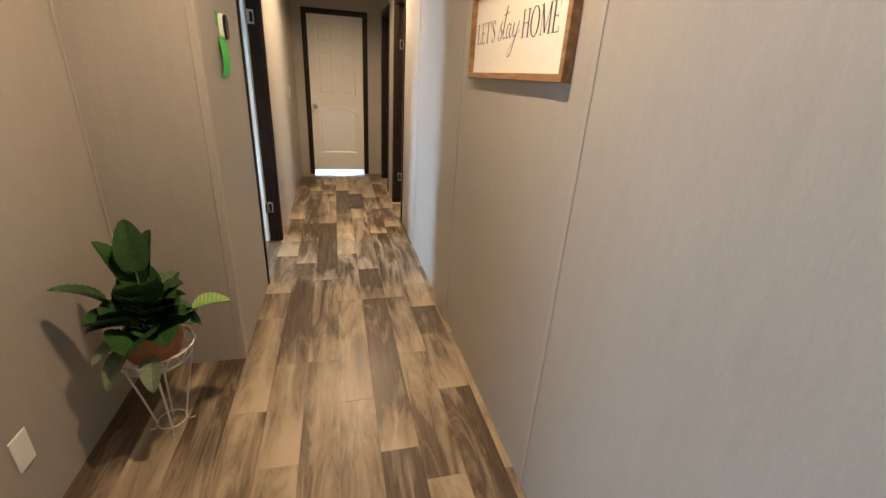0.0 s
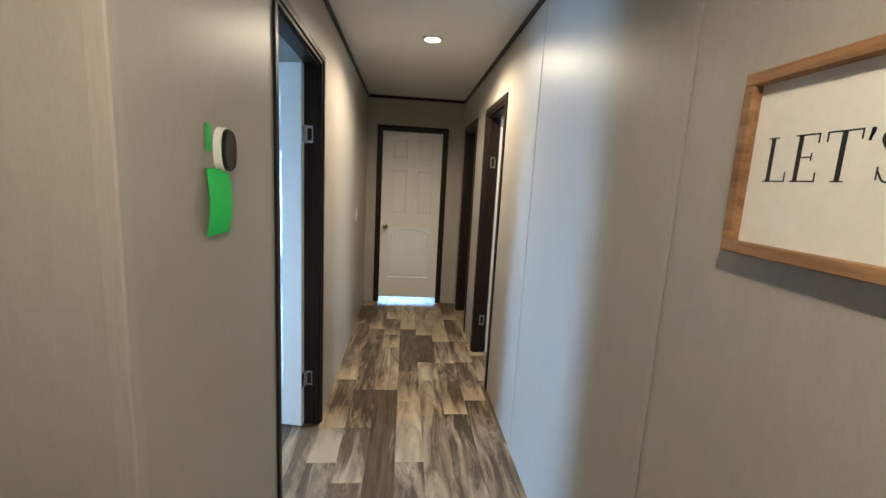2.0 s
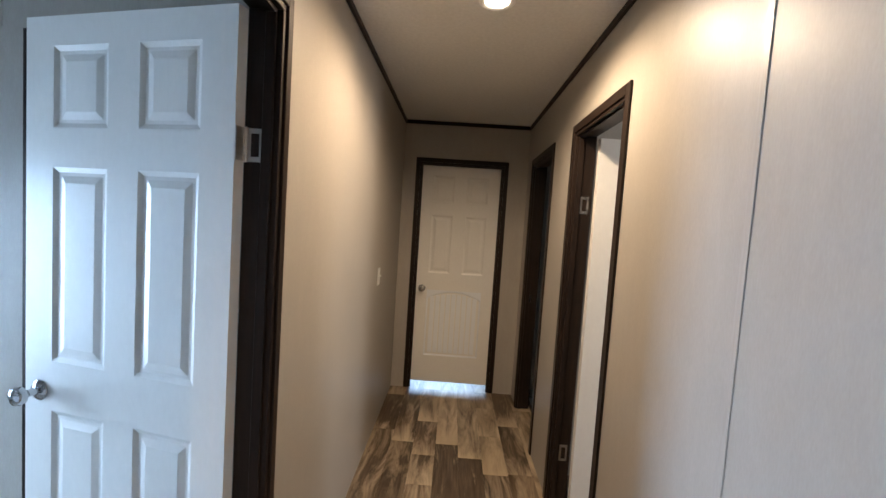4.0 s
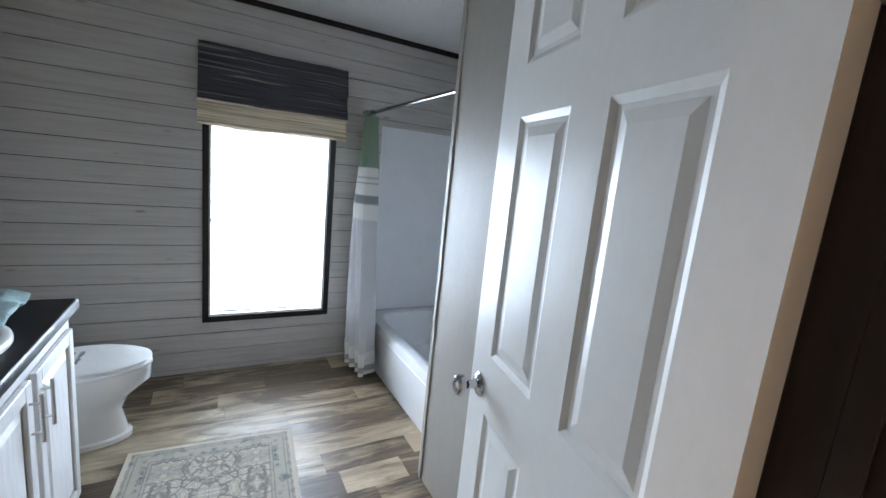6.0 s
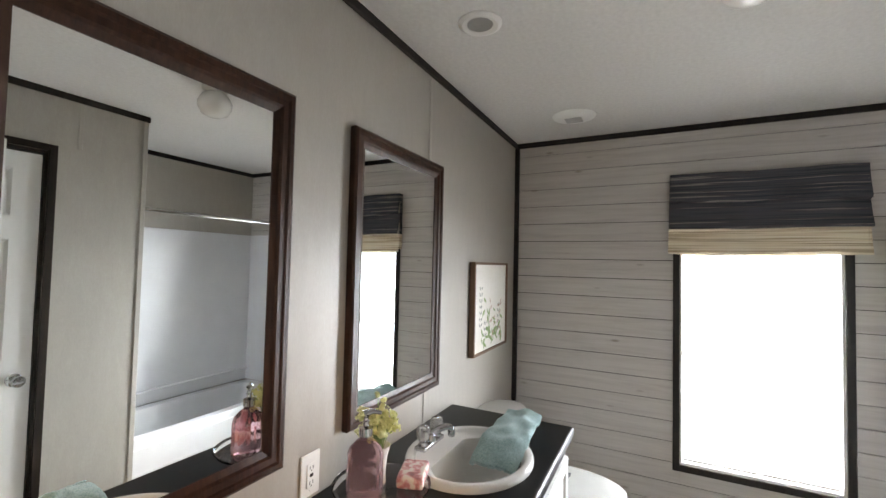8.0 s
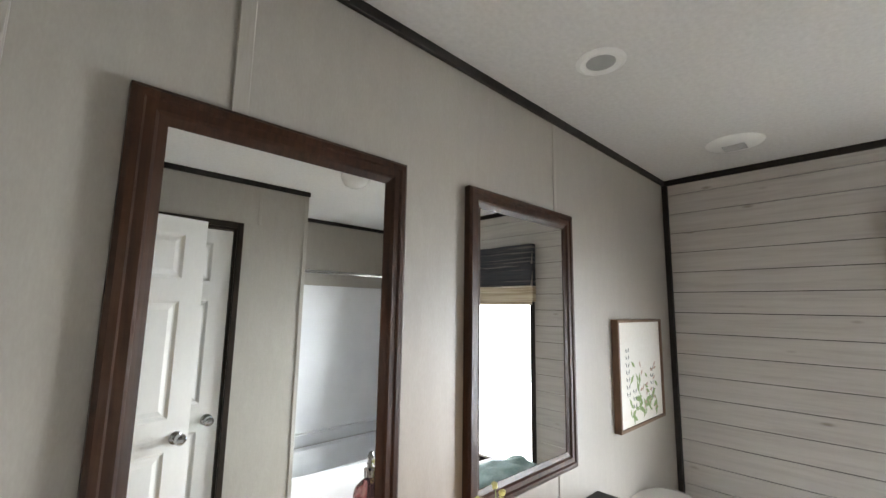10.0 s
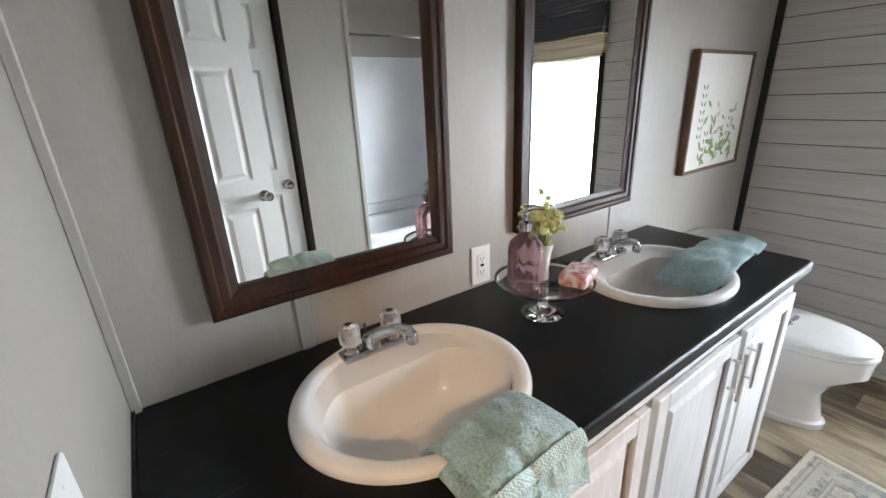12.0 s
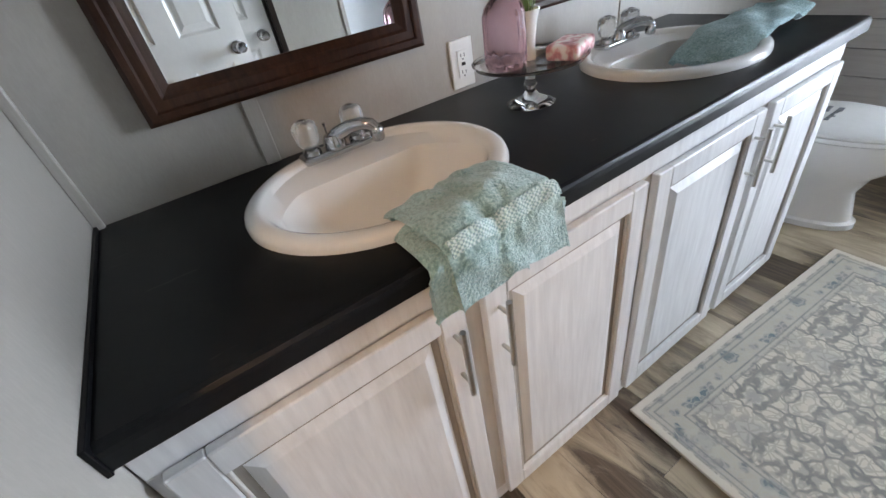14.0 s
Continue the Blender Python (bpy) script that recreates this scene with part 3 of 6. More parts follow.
wall("wall_end_room", (-1.1, -1.0, 4.14, 7.1, 0, H), (-1.0, -0.10, 4.14, 4.24, 0, H), (HW + 0.1, 2.3, 4.4, 7.1, 0, H),
     (-1.0, -0.2, 7.0, 7.1, 0, H), (1.0, 1.19, 7.0, 7.1, 0, H), (-0.2, 1.0, 7.0, 7.1, 0, 0.65), (-0.2, 1.0, 7.0, 7.1, 1.95, H))

# shiplap boards
PITCH, TOP = 0.1187, 2.385
z, k = 2.169 + PITCH, 0
edges = [2.385] + [2.2877 - i * PITCH for i in range(20)]
edges = [e for e in edges if e > 0.02] + [0.0]
for hi, lo in zip(edges, edges[1:]):
    if hi - lo < 0.02:
        continue
    runs = [(0.0, TB, lo + 0.0032, hi - 0.0008)]
    if lo < WZ1 and hi > WZ0:
        runs = [(0.0, WY0, lo + 0.0032, hi - 0.0008), (WY1, TB, lo + 0.0032, hi - 0.0008)]
        if lo < WZ0 - 0.01:
            runs.append((WY0, WY1, lo + 0.0032, WZ0))
        if hi > WZ1 + 0.01:
            runs.append((WY0, WY1, WZ1, hi - 0.0008))
    for a, b, z0_, z1_ in runs:
        part("shiplap_board", B(BX - 0.012, BX, a, b, z0_, z1_, bevel=0.001), SHIPLAP, wall_shiplap)

# crown and corner trim
def strips(name, material, label, *pieces, bevel=0.003):
    for p in pieces:
        structure(name, B(*p, bevel=bevel), material, label)


strips("hall_crown_trim", DARK, "thin dark brown crown strip", (0, 0.014, -0.075, 4.14, H - 0.032, H), (HW - 0.014, HW, -6.0, 4.14, H - 0.032, H), (0.014, HW - 0.014, 4.126, 4.14, H - 0.032, H),
       (-0.446, 0.014, -0.089, -0.075, H - 0.032, H), (-0.446, -0.432, -1.45, -0.089, H - 0.032, H))
strips("bath_crown_trim", BLACKTRIM, "thin black-brown crown strip", (BX + 0.016, BW, 0, 0.016, H - 0.035, H), (BX, BX + 0.016, 0, TB, H - 0.035, H),
       (BW - 0.014, BW, 0.016, CY, H - 0.035, H), (CX - 0.014, BW - 0.014, CY - 0.014, CY, H - 0.035, H), (CX - 0.014, CX, CY, TB, H - 0.035, H), (BX + 0.016, CX - 0.014, TB - 0.014, TB, H - 0.035, H))
strips("corner_trim", BLACKTRIM, "black-brown corner strip from floor to ceiling", (BX, BX + 0.03, 0, 0.028, 0, H - 0.035))
strips("wall_batten", SEAM, "narrow greige batten over a panel joint", *[(HW - 0.0028, HW, y - 0.011, y + 0.011, 0, H - 0.032) for y in (1.315, 0.155, -1.005, -2.225)], bevel=0.0015)
strips("vanity_wall_batten", SEAM, "greige batten over a panel joint", (-0.465, -0.431, 0, 0.006, 0, H - 0.035), (-1.679, -1.655, 0, 0.004, 0, H - 0.035), bevel=0.002)
strips("corner_batten", SEAM, "narrow greige corner bead", (BW - 0.018, BW, 0.0, 0.014, 0, H - 0.035), (CX - 0.008, CX + 0.02, CY - 0.006, CY, 0, H - 0.035), (CX - 0.006, CX, CY, CY + 0.03, 0, H - 0.035),
       (-1.185, -1.163, CY - 0.004, CY, CDT + 0.04, H - 0.035), (-0.03, 0.004, -0.079, -0.075, 0, H - 0.032), (0, 0.004, -0.075, -0.045, 0, H - 0.032), (-0.446, -0.436, -0.085, -0.075, 0, H - 0.032), bevel=0.002)


def casing(name, side, a, b, top, face, depth, w=0.042, t=0.010, jamb=0.016, along="y", material=DARK, both=True, stop=(0.014, 0.042)):
    """Jambs, head and stops of an opening from a to b, with flat casing boards. face: the coordinate of the wall's face; the wall runs from it to face + depth."""
    def put(bm, u0, u1, p0, p1, z0, z1):
        lo, hi = min(p0, p1), max(p0, p1)
        if along == "y":
            box(bm, lo, hi, u0, u1, z0, z1, bevel=0.0015)
        else:
            box(bm, u0, u1, lo, hi, z0, z1, bevel=0.0015)
        return bm
    sgn = 1 if depth > 0 else -1
    s0, s1 = face + sgn * stop[0], face + sgn * stop[1]
    root = structure(name, put(bmesh.new(), a, b, face - sgn * 0.002, face + depth + sgn * 0.002, top - jamb, top), material, "dark espresso door frame")
    for u0, u1 in ((a, a + jamb), (b - jamb, b)):
        part("jamb", put(bmesh.new(), u0, u1, face - sgn * 0.002, face + depth + sgn * 0.002, 0, top - jamb), material, root)
    part("door_stop", put(bmesh.new(), a + jamb, a + jamb + 0.010, s0, s1, 0, top - jamb - 0.010), material, root)
    part("door_stop", put(bmesh.new(), b - jamb - 0.010, b - jamb, s0, s1, 0, top - jamb - 0.010), material, root)
    part("door_stop", put(bmesh.new(), a + jamb, b - jamb, s0, s1, top - jamb - 0.010, top - jamb), material, root)
    for f, o in [(face, -sgn)] + ([(face + depth, sgn)] if both else []):
        part("casing_board", put(bmesh.new(), a - w, a, f, f + o * t, 0, top + w), material, root)
        part("casing_board", put(bmesh.new(), b, b + w, f, f + o * t, 0, top + w), material, root)
        part("casing_board", put(bmesh.new(), a, b, f, f + o * t, top, top + w), material, root)
    return root


casing("bath_door_frame", 1, BD0, BD1, BDT, 0, BW, w=0.032)
casing("side_door_frame", 1, R1A, R1B, RT, HW, 0.10)
casing("far_side_door_frame", 1, R2A, R2B, RT, HW, 0.10)
casing("end_door_frame", 1, ED0, ED1, 2.03, 4.14, 0.10, along="x", w=0.036, stop=(0.008, 0.022))
casing("closet_door_frame", 1, CD0, CD1, CDT, CY, 0.08, along="x", both=False, w=0.035, stop=(0.052, 0.07))


def frustum(bm, x0, x1, z0, z1, y0, y1, inset):
    """A raised field: base rectangle at y0, smaller top at y1."""
    a = [bm.verts.new((x, y0, z)) for x, z in ((x0, z0), (x1, z0), (x1, z1), (x0, z1))]
    b = [bm.verts.new((x, y1, z)) for x, z in ((x0 + inset, z0 + inset), (x1 - inset, z0 + inset), (x1 - inset, z1 - inset), (x0 + inset, z1 - inset))]
    for i in range(4):
        j = (i + 1) % 4
        bm.faces.new([a[i], a[j], b[j], b[i]])
    bm.faces.new(b)
    bm.faces.new(a)


def knob(parent, x, y, z, side, name="door_knob"):
    """A round door knob whose axis is y; side is the way it sticks out."""
    bm = lathe([(0, 0), (0.032, 0.0), (0.032, 0.004), (0.026, 0.009), (0.012, 0.012), (0.011, 0.034), (0.017, 0.040), (0.026, 0.047), (0.028, 0.058), (0.024, 0.068), (0.012, 0.073), (0, 0.074)], 28)
    for v in bm.verts:
        v.co = Vector((x + v.co.x, y + side * v.co.z, z + v.co.y))
    return part(name, bm, CHROME, parent, "polished chrome door knob", smooth=True)


# door white made cooler and brighter: daylight on the lower panel, put into its colour
BEADLIT = grained("bead_panel_daylit", (0.80, 0.84, 0.89), (0.85, 0.88, 0.92), 0.22, (60, 60, 30), 1.2, 0.02, dist=0.0005)


def six_panel_door(at, width, height, rz, label, group="", knob_side=1, gap=0.012, arched=False, hinges=True, twoside=True):
    """A moulded door in its own frame: hinge edge at x = 0, going +x; it is 35 mm thick about y = 0."""
    d = thing("panel_door", at, label, "door", group, rz)
    t, rec = 0.0175, 0.007
    z0, z1 = gap, height
    s, mid = 0.108, 0.110
    cols = [(s, (width - mid) / 2), ((width + mid) / 2, width - s)]
    hh = z1 - z0
    rows = [(z0 + 0.24, z0 + 0.24 + 0.60), (z0 + 0.24 + 0.60 + 0.155, z0 + hh - 0.085 - 0.235 - 0.115), (z0 + hh - 0.085 - 0.235, z0 + hh - 0.085)]
    holes = [(c, r) for r in rows for c in cols]
    if arched:
        holes = [(c, r) for r in rows[1:] for c in cols] + [((s, width - s), rows[0])]
    slab = B(0, width, -t + rec, t - rec, z0, z1)
    xs = sorted({0, width, *[v for c, _ in holes for v in c]})
    zs = sorted({z0, z1, *[v for _, r in holes for v in r]})
    for sd in (-1, 1):
        for xa, xb in zip(xs, xs[1:]):
            for za, zb in zip(zs, zs[1:]):
                if any(c[0] <= xa and xb <= c[1] and r[0] <= za and zb <= r[1] for c, r in holes):
                    continue
                lo, hi = sorted((sd * (t - rec), sd * t))
                q = bmesh.new()
                box(q, xa, xb, lo, hi, za, zb)
                merge(slab, q)
    bmesh.ops.remove_doubles(slab, verts=slab.verts, dist=1e-5)
    part("slab", slab, DOORWHITE, d)
    for (xa, xb), (za, zb) in holes:
        bm = bmesh.new()
        for sd in (-1, 1):
            y0 = sd * (t - rec)
            m = 0.014
            # sloped sticking round the hole
            o = [(xa, za), (xb, za), (xb, zb), (xa, zb)]
            i_ = [(xa + m, za + m), (xb - m, za + m), (xb - m, zb - m), (xa + m, zb - m)]
            for k_ in range(4):
                j_ = (k_ + 1) % 4
                a1, a2, b2, b1 = [bm.verts.new((px, sd * t - sd * 0.0003 if w_ else y0 + sd * 0.0003, pz)) for (px, pz), w_ in ((o[k_], 1), (o[j_], 1), (i_[j_], 0), (i_[k_], 0))]
                bm.faces.new([a1, a2, b2, b1])
            if arched and (za, zb) == rows[0]:
                prev_ = None
                for q_ in range(17):
                    px = xa + (xb - xa) * q_ / 16
                    pz = zb - 0.075 + 0.068 * (1 - (2 * q_ / 16 - 1) ** 2)
                    row_ = [bm.verts.new(c_) for c_ in ((px, sd * (t + 0.0004), zb + 0.001), (px, sd * (t + 0.0004), pz), (px, y0, pz - 0.010))]
                    if prev_:
                        bm.faces.new([prev_[0], prev_[1], row_[1], row_[0]])
                        bm.faces.new([prev_[1], prev_[2], row_[2], row_[1]])
                    prev_ = row_
                n = 9
                for q_ in range(n):
                    u0, u1 = xa + 0.03 + (xb - xa - 0.06) * q_ / n, xa + 0.03 + (xb - xa - 0.06) * (q_ + 1) / n
                    c = (u0 + u1) / 2
                    arch = 0.05 * (1 - ((c - (xa + xb) / 2) / ((xb - xa) / 2)) ** 2)
                    box(bm, u0 + 0.005, u1 - 0.005, *sorted((y0, y0 + sd * 0.006)), za + 0.03, zb - 0.08 + arch, bevel=0.001)
            else:
                frustum(bm, xa + 0.024, xb - 0.024, za + 0.024, zb - 0.024, y0 + sd * 0.0003, y0 + sd * 0.0055, 0.022)
        beaded = arched and (za, zb) == rows[0]
        part("panel_field", bm, BEADLIT if beaded else DOORWHITE, d, "white beadboard field with arched head, daylight put into its cooler colour" if beaded else "")
    for sd in (-1, 1):
        knob(d, width - 0.062, sd * t, 0.910, sd)
    box_ = B(width - 0.0005, width + 0.0015, -0.011, 0.011, 0.878, 0.942)
    part("latch_plate", box_, CHROME, d, "chrome latch plate")
    if hinges:
        for hz in (0.25, height - 0.395):
            bm = lathe([(0, hz - 0.002), (0.0055, hz - 0.002), (0.0055, hz + 0.09), (0, hz + 0.092)], 12, centre=(-0.006, t * (1 if hinges > 0 else -1)))
            box(bm, -0.004, -0.0015, -t, t, hz, hz + 0.088)
            part("hinge", bm, NICKEL, d, "brushed butt hinge", smooth=True)
    return d


bath_door = six_panel_door((BW - 0.003, BD1 - 0.040, 0), 0.735, 2.03, 180 - 12.0, "white six-panel bathroom door standing open into the bathroom", "white panel doors", hinges=-1)
six_panel_door((CD1 - 0.018, CY + 0.03, 0), 0.624, 2.035, 180, "closed white six-panel closet door in dark frame", "white panel doors", hinges=0)
six_panel_door((HW + 0.112, R1B - 0.04, 0), 0.62, 1.99, 4, "white six-panel door open into a side room", "white panel doors", hinges=0)
six_panel_door((ED1 - 0.0165, 4.185, 0), 0.705, 2.005, 180, "closed white moulded door with arched beadboard lower panel and daylight under it", "white panel doors", hinges=0, gap=0.058, arched=True)

# hinge leaves let into the jambs
for nm, x0, x1, y, sy, zs_ in (("bath_jamb_hinge_leaf", -0.082, -0.040, BD1 - 0.016, -1, (0.25, 1.635)), ("side_jamb_hinge_leaf", HW + 0.045, HW + 0.088, R1B - 0.016, -1, (0.25, 1.6))):
    for hz in zs_:
        bm = bmesh.new()
        box(bm, x0, x1, y - 0.0025, y, hz, hz + 0.09, bevel=0.0008)
        leaf_ = tagged(part("hinge_leaf", bm, NICKEL), "nickel hinge leaf screwed to the dark jamb", "hinge", "hinge leaves")
        part("recess", B(x0 + 0.010, x1 - 0.010, y - 0.0036, y - 0.0026, hz + 0.014, hz + 0.076, bevel=0.0003), DARK, leaf_, "dark slotted middle")
tagged(part("strike_plate", B(HW + 0.03, HW + 0.055, R2B - 0.019, R2B - 0.016, 0.90, 0.96, bevel=0.0008), CHROME), "chrome strike plate on the dark jamb", "strike plate")

# bathroom window
win = bmesh.new()
fw = 0.036
for a in ((BX, BX + 0.012, WY0 - fw, WY0, WZ0 - fw, WZ1 + fw), (BX, BX + 0.012, WY1, WY1 + fw, WZ0 - fw, WZ1 + fw), (BX, BX + 0.012, WY0, WY1, WZ0 - fw, WZ0), (BX, BX + 0.012, WY0, WY1, WZ1, WZ1 + fw)):
    box(win, *a, bevel=0.002)
window = structure("window_1", win, BLACKTRIM, "tall window with narrow dark casing")
bm = bmesh.new()
for a in ((-3.05, BX - 0.005, WY0, WY0 + 0.012, WZ0, WZ1), (-3.05, BX - 0.005, WY1 - 0.012, WY1, WZ0, WZ1), (-3.05, BX - 0.005, WY0 + 0.012, WY1 - 0.012, WZ0, WZ0 + 0.012), (-3.05, BX - 0.005, WY0 + 0.012, WY1 - 0.012, WZ1 - 0.012, WZ1)):
    box(bm, *a)
for a in ((-3.035, -3.01, WY0 + 0.012, WY1 - 0.012, 1.005, 1.03),):
    box(bm, *a, bevel=0.002)
part("window_frame", bm, PLASTIC, window, "white vinyl sash frame")
for z0, z1 in ((WZ0 + 0.012, 1.005), (1.03, WZ1 - 0.012)):
    pane = part("pane", B(-3.025, -3.021, WY0 + 0.012, WY1 - 0.012, z0, z1), CLEAR, window, "clear window pane")
    pane.visible_shadow = False
blind = thing("mini_blind", (BX - 0.03, (WY0 + WY1) / 2, 0), "white horizontal mini blind lowered over the window", "blind")
bw = (WY1 - WY0) / 2 - 0.018
part("head_rail", B(-0.014, 0.014, -bw, bw, WZ1 - 0.045, WZ1 - 0.014, bevel=0.002), PLASTIC, blind)
part("bottom_rail", B(-0.011, 0.011, -bw, bw, WZ0 + 0.02, WZ0 + 0.034, bevel=0.004, seg=2), PLASTIC, blind)
tilt = radians(-10)
sb = bmesh.new()
prev = None
for s_ in (-1, -0.5, 0, 0.5, 1):
    u = s_ * 0.0125
    bow = 0.0016 * (1 - s_ * s_)
    px, pz = u * math.cos(tilt) - bow * math.sin(tilt), u * math.sin(tilt) + bow * math.cos(tilt)
    row = (sb.verts.new((px, -bw, pz)), sb.verts.new((px, bw, pz)))
    if prev:
        sb.faces.new([prev[0], prev[1], row[1], row[0]])
    prev = row
first = part("slat", sb, BLIND, blind, smooth=True)
zz = WZ0 + 0.05
first.location = (0, 0, zz)
while zz < WZ1 - 0.07:
    zz += 0.021
    o = first.copy()
    scene.collection.objects.link(o)
    o.parent = blind
    o.location = (0, 0, zz)
for sy in (-0.26, 0.26):
    part("ladder_cord", tube([(0.012, sy, WZ0 + 0.03), (0.012, sy, WZ1 - 0.03)], 0.0009, 5), PLASTIC, blind)


def valance_fn(u, v):
    """Three soft tiers, each swelling out over the next; v runs down from the head."""
    y = -0.44 + 0.88 * u
    x = 0.030 + 0.010 * math.sin(u * 9.2 + v * 1.3) + 0.005 * math.sin(u * 23 + 1)
    for top_, foot_, out in ((0.0, 0.36, 0.034), (0.36, 0.705, 0.044), (0.705, 1.0, 0.020)):
        edge_ = foot_ + 0.016 * math.sin(u * 11 + foot_ * 9) + 0.008 * math.sin(u * 27 + foot_)
        if top_ - 0.02 <= v <= edge_:
            s_ = max(0, (v - top_) / (edge_ - top_))
            x += out * s_ ** 1.6 * (1 - max(0, (s_ - 0.93) / 0.07) ** 2)
            break
    z_ = 0.465 - 0.465 * v + 0.006 * math.sin(u * 8.0 + v * 5) * math.sin(v * math.pi) + 0.004 * math.sin(u * 6.0 + 3) * v
    return (x, y * (1 + 0.02 * v), z_)


val = thing("window_valance", (BX + 0.014, 1.40, 1.617), "charcoal and grey striped soft-fold valance with cream foot over the window", "valance")
part("striped_fabric", sheet(lambda u, v: valance_fn(u, 0.705 * v), 70, 70, 0.004), VALANCE, val, smooth=True)
part("cream_band", sheet(lambda u, v: valance_fn(u, 0.707 + 0.293 * v), 60, 24, 0.004), VALANCE, val, "cream and sand striped foot band, window glow put into its colour", smooth=True)
for y in (-0.44, 0.436):
    part("return_side", B(0.0, 0.034, y, y + 0.004, 0.02, 0.462), VALANCE, val)

# shower rod and curtain
rod = thing("curtain_rod", (CX, 2.0, 1.83), "brushed steel shower curtain rod", "curtain rod")
part("bar", tube([(0, 0, 0), (BX - CX, 0, 0)], 0.0125, 16), CHROME, rod, smooth=True)
for x, s_ in ((-0.001, -1), (BX - CX + 0.001, 1)):
    part("flange", tube([(x, 0, 0), (x + s_ * 0.006, 0, 0), (x + s_ * 0.02, 0, 0)], [0.03, 0.03, 0.016], 20), CHROME, rod, smooth=True)


def curtain_fn(u, v):
    zt = 1.795 - 1.745 * v
    spread = 0.20 + 0.20 * v ** 1.1
    x = 0.04 + spread * u + 0.04 * v
    n = 5.0
    amp = 0.034 + 0.030 * min(1, 3 * v)
    y = amp * math.sin(u * n * 2 * math.pi + 0.6 * math.sin(v * 4)) + 0.015 * math.sin(u * 7 + v * 2.0) - 0.030 * min(1, 2 * v)
    return (x, y, zt)


cur = thing("shower_curtain", (BX, 1.99, 0), "gathered shower curtain, sage green head, white band and grey hem", "curtain")
part("fabric", sheet(curtain_fn, 150, 40, 0.0015), CURTAIN, cur, smooth=True)
for i in range(8):
    a0 = [(0.06 + 0.015 * i, 0.019 * math.cos(a), 1.822 + 0.023 * math.sin(a)) for a in (2 * math.pi * k / 16 for k in range(16))]
    part("curtain_ring", tube(a0, 0.0016, 6, closed=True), CHROME, cur, "chrome curtain ring", smooth=True)

# bath tub and its surround
tub = thing("bath_tub", (CX, TY, 0), "white acrylic alcove bath tub with flat apron", "bath tub")
L, D = CX - BX, TB - TY


def tub_rim(inner, z, n=56, drop=0.0):
    """A rounded rectangle round the tub's basin."""
    a, b = L / 2 - inner, D / 2 - inner
    pts = []
    for k in range(n):
        t = 2 * math.pi * k / n
        c, s = math.cos(t), math.sin(t)
        e = 0.28
        pts.append((-L / 2 + a * math.copysign(abs(c) ** e, c), D / 2 + b * math.copysign(abs(s) ** e, s), z))
    return pts


TZ = 0.355
bm = bmesh.new()
rings = [tub_rim(0.0005, 0.0), tub_rim(0.0005, TZ - 0.02), tub_rim(0.006, TZ - 0.004), tub_rim(0.02, TZ), tub_rim(0.07, TZ - 0.001), tub_rim(0.085, TZ - 0.008), tub_rim(0.10, TZ - 0.05), tub_rim(0.16, 0.09), tub_rim(0.22, 0.06)]
vr = [[bm.verts.new(p) for p in r] for r in rings]
for a, b in zip(vr, vr[1:]):
    for i in range(len(a)):
        j = (i + 1) % len(a)
        bm.faces.new([a[i], a[j], b[j], b[i]])
bm.faces.new(vr[-1])
part("basin", bm, ACRYLIC, tub, smooth=True)
part("apron_panel", B(-L + 0.06, -0.06, -0.004, 0.004, 0.03, TZ - 0.06, bevel=0.003), ACRYLIC, tub)
sur = thing("tub_surround", (CX, TY, TZ), "glossy white three-sided tub surround", "tub surround")
for nm, a in (("back_panel", (-L + 0.008, -0.008, D - 0.008, D - 0.001, 0, 1.41)), ("end_panel", (-L + 0.001, -L + 0.008, 0.06, D - 0.001, 0, 1.41)), ("end_panel", (-0.008, -0.001, 0.03, D - 0.001, 0, 1.41)),
              ("ledge", (-L + 0.008, -0.008, D - 0.045, D - 0.008, 0.10, 0.115))):
    part(nm, B(*a, bevel=0.003), ACRYLIC, sur)
tagged(part("surround_edge_strip", B(BX + 0.001, BX + 0.006, TY + 0.045, TY + 0.0595, TZ, TZ + 1.41), PLASTIC), "white edge strip of the tub surround", "trim strip")

# vanity
van = thing("vanity_cabinet", (BW, 0, 0), "whitewashed double vanity cabinet with four framed doors under a black counter", "vanity cabinet")
VX = -1.84
body = bmesh.new()
for a in ((VX, VX + 0.016, 0.004, 0.530, 0.0, 0.80), (-0.018, -0.002, 0.004, 0.530, 0.0, 0.80), (VX + 0.016, -0.018, 0.004, 0.012, 0.0, 0.80), (VX + 0.016, -0.018, 0.012, 0.530, 0.03, 0.046)):
    box(body, *a)
part("carcass", body, CABWOOD, van)
ff = bmesh.new()
for a in ((VX, -0.002, 0.530, 0.548, 0.735, 0.80), (VX, -0.002, 0.530, 0.548, 0.0, 0.05), (VX, VX + 0.04, 0.530, 0.548, 0.05, 0.735), (-0.042, -0.002, 0.530, 0.548, 0.05, 0.735),
          ):
    box(ff, *a, bevel=0.0012)
part("face_frame", ff, CABWOOD, van)
for a in ((-0.508, -0.435), (-0.972, -0.898), (-1.440, -1.362)):
    part("stile", B(*a, 0.530, 0.548, 0.05, 0.735, bevel=0.0012), CABGREY, van, "greyer stile")


